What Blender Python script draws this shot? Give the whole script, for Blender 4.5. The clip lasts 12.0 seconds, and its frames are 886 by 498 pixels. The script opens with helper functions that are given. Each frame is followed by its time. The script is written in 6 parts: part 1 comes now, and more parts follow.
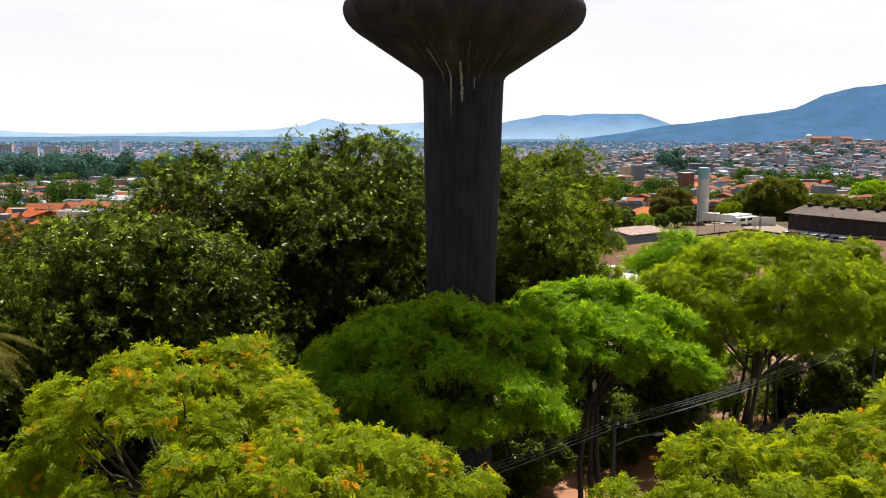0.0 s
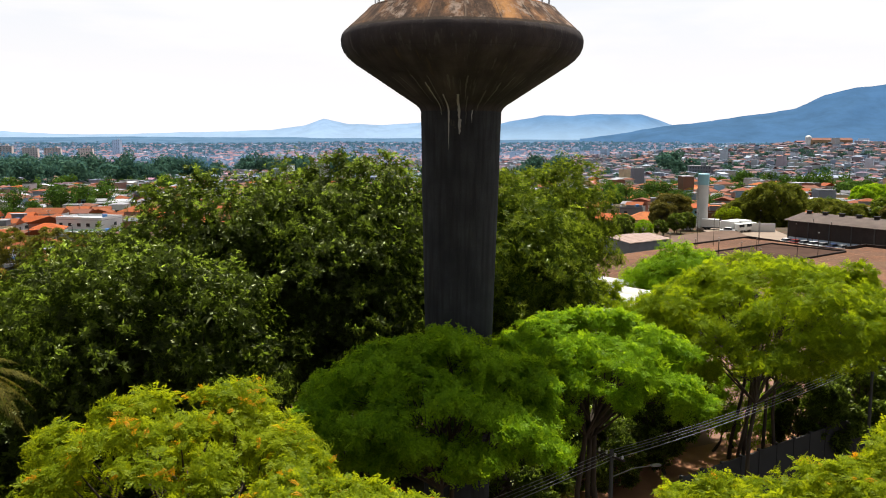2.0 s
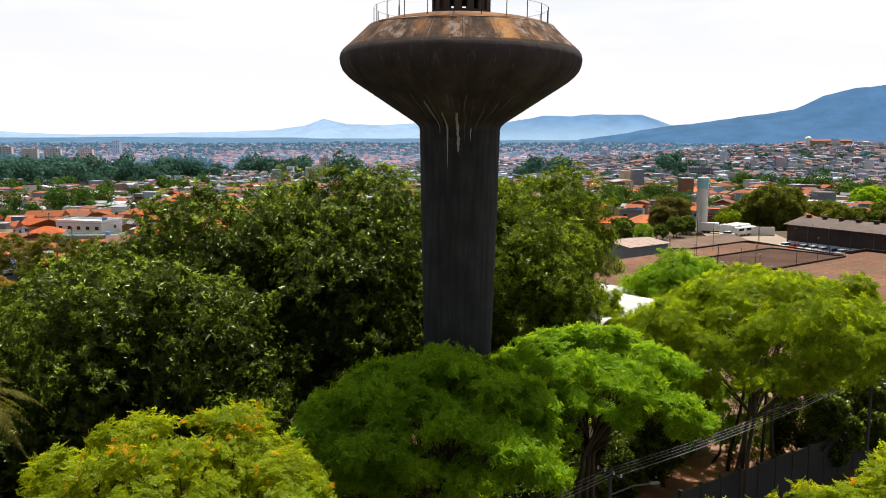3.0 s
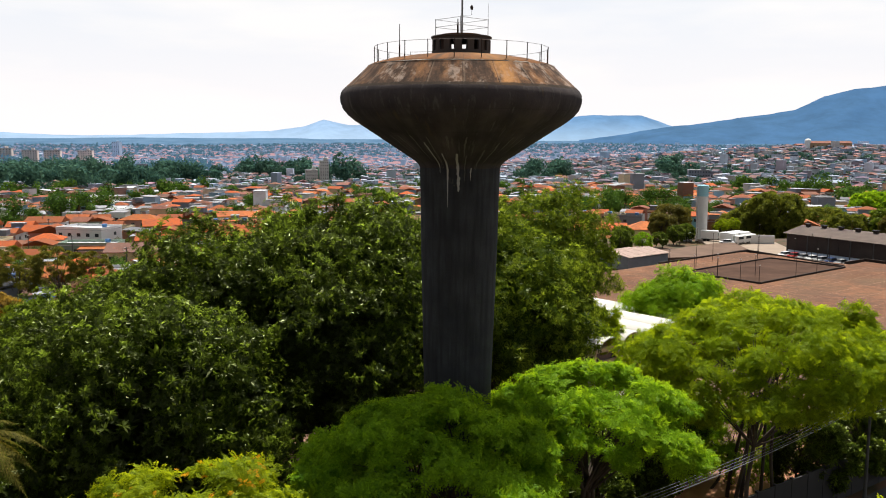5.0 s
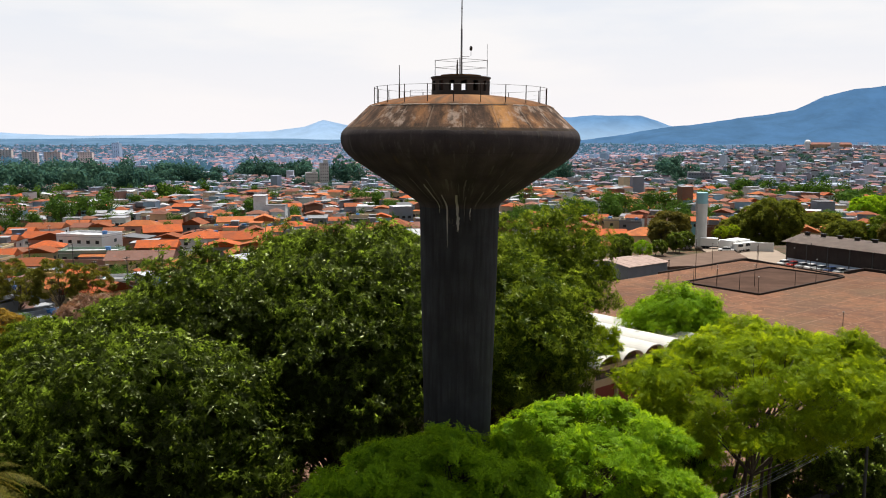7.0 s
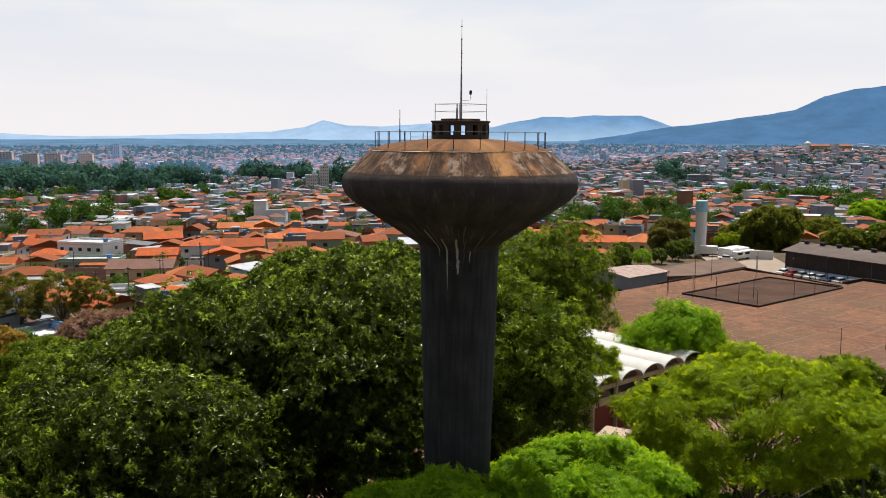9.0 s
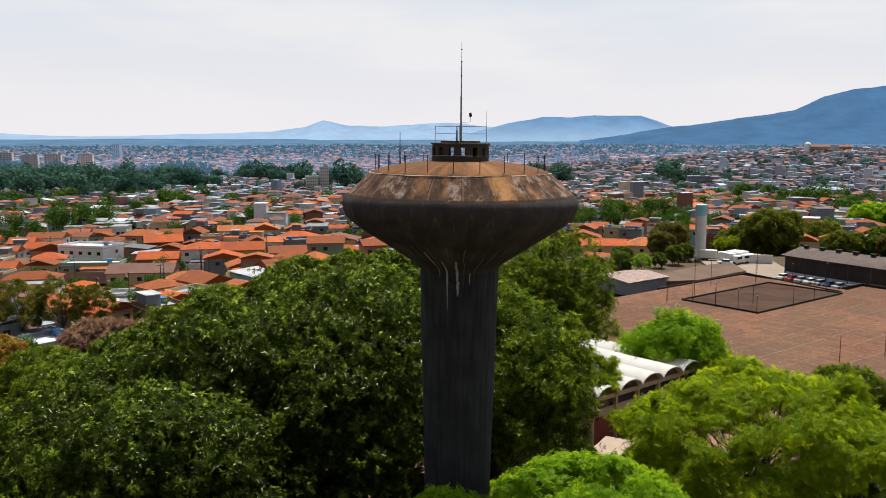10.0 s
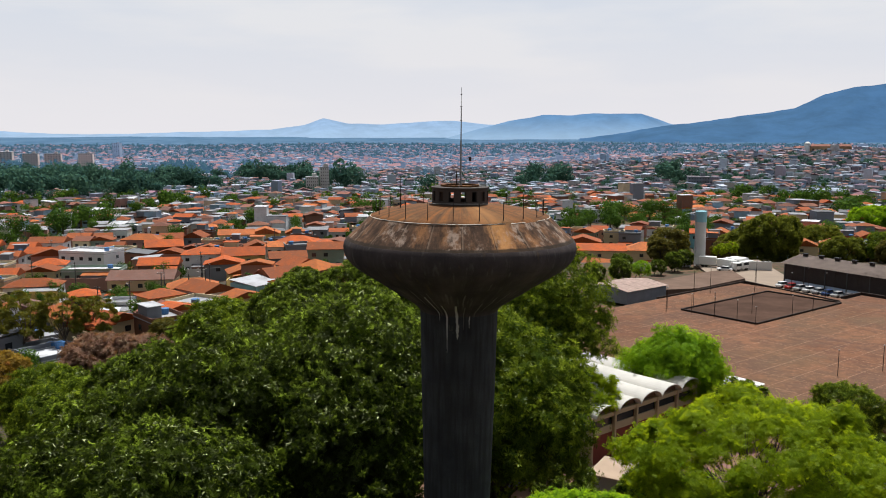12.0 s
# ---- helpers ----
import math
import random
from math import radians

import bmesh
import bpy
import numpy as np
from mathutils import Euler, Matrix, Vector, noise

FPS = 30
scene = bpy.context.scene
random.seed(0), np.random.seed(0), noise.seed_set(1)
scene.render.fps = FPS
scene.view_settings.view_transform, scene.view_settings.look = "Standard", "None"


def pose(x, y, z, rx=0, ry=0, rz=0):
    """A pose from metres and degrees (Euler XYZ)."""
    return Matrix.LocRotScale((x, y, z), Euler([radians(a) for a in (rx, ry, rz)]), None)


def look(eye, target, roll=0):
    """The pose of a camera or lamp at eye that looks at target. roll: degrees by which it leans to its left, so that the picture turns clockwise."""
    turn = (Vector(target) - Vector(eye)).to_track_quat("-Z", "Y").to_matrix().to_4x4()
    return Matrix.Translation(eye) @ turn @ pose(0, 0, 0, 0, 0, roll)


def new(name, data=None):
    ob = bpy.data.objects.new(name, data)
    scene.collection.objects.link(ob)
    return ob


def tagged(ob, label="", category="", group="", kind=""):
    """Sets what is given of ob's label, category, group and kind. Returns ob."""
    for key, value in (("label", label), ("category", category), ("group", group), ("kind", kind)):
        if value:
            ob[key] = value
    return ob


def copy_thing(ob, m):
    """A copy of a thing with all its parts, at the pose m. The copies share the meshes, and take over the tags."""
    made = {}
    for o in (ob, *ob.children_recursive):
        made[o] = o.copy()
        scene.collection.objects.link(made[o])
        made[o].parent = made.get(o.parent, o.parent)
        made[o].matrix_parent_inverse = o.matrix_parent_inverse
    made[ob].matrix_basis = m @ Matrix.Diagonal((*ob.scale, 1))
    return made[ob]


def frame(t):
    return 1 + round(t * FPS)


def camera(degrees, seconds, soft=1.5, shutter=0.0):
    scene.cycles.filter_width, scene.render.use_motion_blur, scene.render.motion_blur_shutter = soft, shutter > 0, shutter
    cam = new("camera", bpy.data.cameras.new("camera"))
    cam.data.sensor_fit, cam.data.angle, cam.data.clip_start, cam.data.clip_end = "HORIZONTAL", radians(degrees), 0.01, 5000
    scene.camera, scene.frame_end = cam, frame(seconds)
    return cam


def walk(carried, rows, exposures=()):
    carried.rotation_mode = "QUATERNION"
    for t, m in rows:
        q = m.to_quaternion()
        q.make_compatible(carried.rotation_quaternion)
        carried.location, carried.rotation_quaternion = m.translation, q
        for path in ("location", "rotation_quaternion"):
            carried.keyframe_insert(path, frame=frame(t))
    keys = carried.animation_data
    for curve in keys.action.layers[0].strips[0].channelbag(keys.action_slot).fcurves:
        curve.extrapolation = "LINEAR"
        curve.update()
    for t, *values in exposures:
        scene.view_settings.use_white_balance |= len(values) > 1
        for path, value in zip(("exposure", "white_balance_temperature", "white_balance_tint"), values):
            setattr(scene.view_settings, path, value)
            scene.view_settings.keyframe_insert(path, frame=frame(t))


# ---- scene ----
cam = camera(55.0, 12.0, soft=1.0)
EYE = 25.0
PATH = [
    (0.0, 0.000, 0.000, 0.000, 0.000, -7.565, -0.022),
    (0.5, 0.022, 0.009, 0.389, 0.002, -7.567, -0.009),
    (1.0, 0.048, 0.028, 0.818, 0.003, -7.568, -0.002),
    (1.5, 0.082, 0.061, 1.281, 0.004, -7.566, -0.003),
    (2.0, 0.127, 0.112, 1.758, -0.002, -7.560, -0.010),
    (2.5, 0.166, 0.174, 2.242, -0.006, -7.553, -0.015),
    (3.0, 0.189, 0.227, 2.747, -0.011, -7.550, -0.020),
    (5.0, 0.170, 0.352, 4.927, -0.021, -7.532, -0.032),
    (5.5, 0.166, 0.362, 5.480, -0.023, -7.530, -0.028),
    (6.0, 0.172, 0.347, 6.021, -0.027, -7.533, -0.013),
    (6.5, 0.183, 0.312, 6.589, -0.028, -7.537, 0.004),
    (7.0, 0.188, 0.260, 7.185, -0.028, -7.541, 0.017),
    (9.0, 0.194, -0.002, 9.671, -0.025, -7.558, 0.065),
    (9.5, 0.196, -0.066, 10.312, -0.025, -7.563, 0.074),
    (10.0, 0.197, -0.128, 10.953, -0.025, -7.571, 0.081),
    (10.5, 0.198, -0.184, 11.626, -0.024, -7.588, 0.084),
    (11.0, 0.199, -0.237, 12.293, -0.021, -7.627, 0.086),
    (11.5, 0.203, -0.287, 12.957, -0.020, -7.688, 0.085),
    (12.0, 0.211, -0.336, 13.653, -0.019, -7.741, 0.085),
]
walk(cam, [(t, pose(x, y, EYE + z, 90 + pitch, roll, yaw)) for t, x, y, z, yaw, pitch, roll in PATH],
     exposures=[(0.0, 0.63, 6500, 10), (3.0, 0.65, 6450, 10), (5.5, 0.57, 6400, 10), (9.5, 0.38, 6250, 10), (12.0, 0.25, 6150, 10)])

# ---- light ----
SUN_AZIMUTH = 17.0      # degrees to the right of straight ahead (+y)
SUN_HEIGHT = 68.0
world = bpy.data.worlds.new("sky")
scene.world = world
world.use_nodes = True
wn = world.node_tree
sky = wn.nodes.new("ShaderNodeTexSky")
sky.sky_type, sky.sun_disc = "NISHITA", False
sky.sun_elevation, sky.sun_rotation = radians(SUN_HEIGHT), radians(SUN_AZIMUTH)
sky.air_density, sky.dust_density, sky.ozone_density = 1.0, 4.0, 1.0
# bright dusty air low over the horizon, thin cloud in it
wco = wn.nodes.new("ShaderNodeTexCoord")
wmap = wn.nodes.new("ShaderNodeMapping")
wmap.inputs["Scale"].default_value = (1.6, 1.6, 8.0)
wno = wn.nodes.new("ShaderNodeTexNoise")
wno.inputs["Scale"].default_value, wno.inputs["Detail"].default_value = 2.0, 6.0
wxyz = wn.nodes.new("ShaderNodeSeparateXYZ")
wlow = wn.nodes.new("ShaderNodeValToRGB")
for e, (p, c) in zip([wlow.color_ramp.elements[0], wlow.color_ramp.elements[1], wlow.color_ramp.elements.new(0.16), wlow.color_ramp.elements.new(0.24)], ((0.0, 1.0), (0.5, 0.03), (0.16, 0.85), (0.24, 0.16))):
    e.position, e.color = p, (c, c, c, 1)
wcloud = wn.nodes.new("ShaderNodeValToRGB")
wcloud.color_ramp.elements[0].position, wcloud.color_ramp.elements[1].position = 0.44, 0.62
wcloud.color_ramp.elements[0].color, wcloud.color_ramp.elements[1].color = (11.6, 11.8, 12.3, 1), (13.3, 12.9, 12.6, 1)
wmix = wn.nodes.new("ShaderNodeMixRGB")
bg = wn.nodes["Background"]
bg.inputs["Strength"].default_value = 0.056
wn.links.new(wco.outputs["Generated"], wmap.inputs["Vector"])
wn.links.new(wmap.outputs["Vector"], wno.inputs["Vector"])
wn.links.new(wno.outputs["Fac"], wcloud.inputs["Fac"])
wn.links.new(wco.outputs["Generated"], wxyz.inputs[0])
wn.links.new(wxyz.outputs["Z"], wlow.inputs["Fac"])
wn.links.new(wlow.outputs["Color"], wmix.inputs[0])
wn.links.new(sky.outputs["Color"], wmix.inputs[1])
wdust = wn.nodes.new("ShaderNodeMixRGB")
wdust.inputs[2].default_value = (12.6, 11.9, 11.7, 1)
wfall = wn.nodes.new("ShaderNodeValToRGB")
wfall.color_ramp.elements[0].color, wfall.color_ramp.elements[1].color = (1, 1, 1, 1), (0, 0, 0, 1)
wfall.color_ramp.elements[1].position = 0.14
wn.links.new(wxyz.outputs["Z"], wfall.inputs["Fac"])
wn.links.new(wfall.outputs["Color"], wdust.inputs[0])
wn.links.new(wcloud.outputs["Color"], wdust.inputs[1])
wn.links.new(wdust.outputs["Color"], wmix.inputs[2])
# hazy air glows towards the sun and is dimmer on the far side of the sky
wdot = wn.nodes.new("ShaderNodeVectorMath")
wdot.operation = "DOT_PRODUCT"
wdot.inputs[1].default_value = (math.sin(radians(SUN_AZIMUTH)), math.cos(radians(SUN_AZIMUTH)), 0.0)
wside = wn.nodes.new("ShaderNodeMapRange")
wside.interpolation_type = "SMOOTHSTEP"
wside.inputs["From Min"].default_value, wside.inputs["From Max"].default_value = -0.7, 0.65
wside.inputs["To Min"].default_value, wside.inputs["To Max"].default_value = 0.38, 1.0
wdim = wn.nodes.new("ShaderNodeVectorMath")
wdim.operation = "SCALE"
wn.links.new(wco.outputs["Generated"], wdot.inputs[0])
wn.links.new(wdot.outputs["Value"], wside.inputs["Value"])
wn.links.new(wmix.outputs["Color"], wdim.inputs[0])
wn.links.new(wside.outputs["Result"], wdim.inputs["Scale"])
wn.links.new(wdim.outputs["Vector"], bg.inputs["Color"])
sun = new("sun", bpy.data.lights.new("sun", "SUN"))
sun.data.energy, sun.data.angle, sun.data.color = 5.0, radians(0.6), (1.0, 0.95, 0.86)
sa, se = radians(SUN_AZIMUTH), radians(SUN_HEIGHT)
SUN_WAY = Vector((math.sin(sa) * math.cos(se), math.cos(sa) * math.cos(se), math.sin(se)))
sun.matrix_basis = look(Vector((0, 0, 300)) + SUN_WAY * 50, (0, 0, 300))


# ---- materials ----
class Nodes:
    """A small writer of node materials."""

    def __init__(self, name):
        self.mat = bpy.data.materials.new(name)
        self.mat.use_nodes = True
        self.tree = self.mat.node_tree
        self.tree.nodes.clear()
        self.out = self.add("ShaderNodeOutputMaterial")

    def add(self, kind):
        return self.tree.nodes.new(kind)

    def put(self, value, socket):
        if isinstance(value, bpy.types.NodeSocket):
            self.tree.links.new(value, socket)
        elif value is not None:
            socket.default_value = value

    def coords(self, scale=(1, 1, 1), source="Object"):
        tc = self.add("ShaderNodeTexCoord")
        mp = self.add("ShaderNodeMapping")
        mp.inputs["Scale"].default_value = scale
        self.put(tc.outputs[source], mp.inputs["Vector"])
        return mp.outputs["Vector"]

    def noise(self, scale, detail=4.0, vector=None, rough=0.55):
        n = self.add("ShaderNodeTexNoise")
        n.inputs["Scale"].default_value, n.inputs["Detail"].default_value = scale, detail
        n.inputs["Roughness"].default_value = rough
        self.put(vector if vector is not None else self.coords(), n.inputs["Vector"])
        return n.outputs["Fac"]

    def ramp(self, fac, *stops):
        r = self.add("ShaderNodeValToRGB")
        el = r.color_ramp.elements
        while len(el) < len(stops):
            el.new(0.5)
        for e, (p, c) in zip(el, stops):
            e.position = p
            e.color = (*c, 1) if isinstance(c, tuple) else (c, c, c, 1)
        self.put(fac, r.inputs["Fac"])
        return r.outputs["Color"]

    def mix(self, fac, a, b, blend="MIX"):
        m = self.add("ShaderNodeMixRGB")
        m.blend_type = blend
        self.put(fac, m.inputs[0])
        self.put((*a, 1) if isinstance(a, tuple) else a, m.inputs[1])
        self.put((*b, 1) if isinstance(b, tuple) else b, m.inputs[2])
        return m.outputs["Color"]

    def math(self, op, a, b=0.0):
        m = self.add("ShaderNodeMath")
        m.operation = op
        self.put(a, m.inputs[0])
        self.put(b, m.inputs[1])
        return m.outputs[0]

    def bump(self, height, strength=0.3, distance=0.02):
        b = self.add("ShaderNodeBump")
        b.inputs["Strength"].default_value, b.inputs["Distance"].default_value = strength, distance
        self.put(height, b.inputs["Height"])
        return b.outputs["Normal"]

    def surface(self, color, rough=0.8, metal=0.0, normal=None, spec=0.35):
        p = self.add("ShaderNodeBsdfPrincipled")
        self.put((*color, 1) if isinstance(color, tuple) else color, p.inputs["Base Color"])
        self.put(rough, p.inputs["Roughness"])
        self.put(metal, p.inputs["Metallic"])
        self.put(spec, p.inputs["Specular IOR Level"])
        self.put(normal, p.inputs["Normal"])
        self.put(p.outputs[0], self.out.inputs["Surface"])
        return self.mat


def plain(name, color, rough=0.8, metal=0.0, scale=3.0, vary=0.25, bump=0.15, per_object=0.0, spec=0.35):
    """A painted or bare surface with soft stains, fine grain and relief."""
    n = Nodes(name)
    big, fine = n.noise(scale * 0.25, 3.0), n.noise(scale * 6, 5.0)
    dark, light = tuple(c * (1 - vary) for c in color), tuple(min(1, c * (1 + vary * 0.6)) for c in color)
    col = n.mix(big, dark, light)
    col = n.mix(n.math("MULTIPLY", fine, 0.35), col, tuple(c * 0.7 for c in color))
    if per_object:
        info = n.add("ShaderNodeObjectInfo")
        col = n.mix(n.math("MULTIPLY", info.outputs["Random"], per_object), col, tuple(c * 0.45 for c in color))
    return n.surface(col, rough, metal, n.bump(fine, bump, 0.01) if bump else None, spec)


def leafy(name, dark, light, warm=None, warm_share=0.0, patch=0.35, shine=0.45, gloss=0.12, gloss_rough=0.45, face=1.0, spread=1.7, through_share=0.5, sheen=(0.75, 0.8, 0.5), drift=0.3):
    """Leaves: each its own tone, patches of lighter growth, light that shines through."""
    n = Nodes(name)
    geo = n.add("ShaderNodeNewGeometry")
    own = geo.outputs["Random Per Island"]
    wide = n.ramp(n.noise(patch, 2.0), (0.35, 0.0), (0.65, 1.0))
    tone = n.math("POWER", own, spread)
    col = n.mix(n.math("ADD", n.math("MULTIPLY", tone, 1 - drift), n.math("MULTIPLY", wide, drift)), dark, light)
    if warm:
        pick = n.ramp(own, (1 - warm_share - 0.02, 0.0), (1 - warm_share + 0.02, 1.0))
        col = n.mix(pick, col, warm)
    d = n.add("ShaderNodeBsdfDiffuse")
    t = n.add("ShaderNodeBsdfTranslucent")
    g = n.add("ShaderNodeBsdfGlossy")
    g.inputs["Roughness"].default_value = gloss_rough
    g.inputs["Color"].default_value = (*sheen, 1)
    n.put(n.mix(1 - face, col, (0, 0, 0)), d.inputs["Color"])
    n.put(n.mix(through_share, col, (light[0] * 1.8, light[1] * 1.6, light[2] * 0.5)), t.inputs["Color"])
    m1, m2 = n.add("ShaderNodeMixShader"), n.add("ShaderNodeMixShader")
    m1.inputs[0].default_value, m2.inputs[0].default_value = shine, gloss
    n.put(d.outputs[0], m1.inputs[1]); n.put(t.outputs[0], m1.inputs[2])
    n.put(m1.outputs[0], m2.inputs[1]); n.put(g.outputs[0], m2.inputs[2])
    n.put(m2.outputs[0], n.out.inputs["Surface"])
    return n.mat


def tower_concrete(name, warm, tone=1.0):
    """Weathered raw concrete: shuttering bands, running stains, soot."""
    n = Nodes(name)
    tc = n.add("ShaderNodeTexCoord")
    xyz = n.add("ShaderNodeSeparateXYZ")
    n.put(tc.outputs["Object"], xyz.inputs[0])
    angle = n.math("ARCTAN2", xyz.outputs["X"], n.math("MULTIPLY", xyz.outputs["Y"], -1.0))
    around = n.add("ShaderNodeCombineXYZ")
    n.put(n.math("MULTIPLY", angle, 5.0), around.inputs[0])
    n.put(n.math("MULTIPLY", xyz.outputs["Z"], 0.22), around.inputs[2])
    runs = n.noise(1.3, 5.0, around.outputs[0], 0.55)
    thin = n.noise(7.0, 3.0, around.outputs[0], 0.6)
    pour = n.add("ShaderNodeTexWhiteNoise")
    pour.noise_dimensions = "1D"
    n.put(n.math("FLOOR", n.math("MULTIPLY", xyz.outputs["Z"], 0.415)), pour.inputs["W"])
    blot = n.noise(0.6, 5.0)
    fine = n.noise(9.0, 6.0)
    col = n.mix(n.ramp(blot, (0.3, 0.0), (0.7, 1.0)), tuple(tone * (0.65 + 0.78 * warm) * c for c in (0.040, 0.040 - 0.007 * warm, 0.043 - 0.008 * warm)), tuple(tone * (0.65 + 0.78 * warm) * c for c in (0.085 + 0.015 * warm, 0.085 - 0.006 * warm, 0.088 - 0.012 * warm)))
    col = n.mix(n.ramp(runs, (0.42, 0.0), (0.62, 0.75 - 0.2 * warm)), col, tuple((1 + 0.4 * warm) * c for c in (0.024, 0.021, 0.021)))
    col = n.mix(n.ramp(thin, (0.66, 0.0), (0.80, 0.22)), col, (0.24, 0.22, 0.19))
    ochre = n.noise(2.6, 5.0, around.outputs[0], 0.65)
    col = n.mix(n.ramp(ochre, (0.60, 0.0), (0.70, 0.45 * warm)), col, (0.15, 0.10, 0.055))
    grey = n.noise(4.4, 4.0, around.outputs[0], 0.6)
    col = n.mix(n.ramp(grey, (0.57, 0.0), (0.68, 0.5 * warm)), col, (0.17, 0.155, 0.135))
    col = n.mix(n.math("MULTIPLY", fine, 0.3), col, (0.03, 0.027, 0.025))
    col = n.mix(n.math("MULTIPLY", pour.outputs["Value"], 0.35 - 0.2 * warm), col, (0.04 - 0.01 * warm, 0.044 - 0.018 * warm, 0.052 - 0.03 * warm))
    # shuttering lifts
    lift = n.math("FRACT", n.math("MULTIPLY", xyz.outputs["Z"], 0.83))
    joint = n.ramp(lift, (0.0, 1.0), (0.03, 0.0))
    col = n.mix(n.math("MULTIPLY", joint, 0.35), col, (0.03, 0.028, 0.026))
    return n.surface(col, 0.92, 0.0, n.bump(n.mix(0.35, fine, blot), 0.6, 0.04), 0.15)


def roof_concrete(name, tone):
    """The tank's sloping crown: concrete with rust-brown lichen and pale scoured patches."""
    n = Nodes(name)
    tc = n.add("ShaderNodeTexCoord")
    xyz = n.add("ShaderNodeSeparateXYZ")
    n.put(tc.outputs["Object"], xyz.inputs[0])
    angle = n.math("ARCTAN2", xyz.outputs["X"], n.math("MULTIPLY", xyz.outputs["Y"], -1.0))
    around = n.add("ShaderNodeCombineXYZ")
    n.put(n.math("MULTIPLY", angle, 5.0), around.inputs[0])
    n.put(n.math("MULTIPLY", xyz.outputs["Z"], 0.5), around.inputs[2])
    runs = n.noise(2.4, 5.0, around.outputs[0], 0.6)
    blot = n.noise(1.1, 6.0, None, 0.65)
    fine = n.noise(11.0, 6.0)
    col = n.mix(n.ramp(runs, (0.35, 0.0), (0.65, 1.0)), tuple(tone * c for c in (0.075, 0.036, 0.014)), tuple(tone * c for c in (0.27, 0.098, 0.020)))
    col = n.mix(n.ramp(blot, (0.57, 0.0), (0.66, 0.4)), col, (0.21, 0.115, 0.05))
    col = n.mix(n.ramp(n.noise(1.9, 7.0, None, 0.7), (0.46, 0.0), (0.62, 0.45)), col, (0.05, 0.03, 0.014))
    # a broad orange streak down one bearing, its edges wandering
    wander = n.math("ADD", n.math("SUBTRACT", angle, 0.33), n.math("MULTIPLY", n.math("SUBTRACT", blot, 0.5), 0.5))
    streak = n.ramp(n.math("ABSOLUTE", wander), (0.0, 0.85), (0.16, 0.45), (0.3, 0.0))
    col = n.mix(n.mix(0.5, streak, n.mix(1.0, streak, runs, "MULTIPLY")), col, (0.30, 0.145, 0.05))
    col = n.mix(n.math("MULTIPLY", fine, 0.3), col, (0.05, 0.035, 0.022))
    seam = n.ramp(n.math("FRACT", n.math("MULTIPLY", angle, 3.5014)), (0.0, 0.7), (0.035, 0.0))
    col = n.mix(seam, col, (0.03, 0.02, 0.013))
    return n.surface(col, 0.9, 0.0, n.bump(fine, 0.35, 0.02), 0.2)


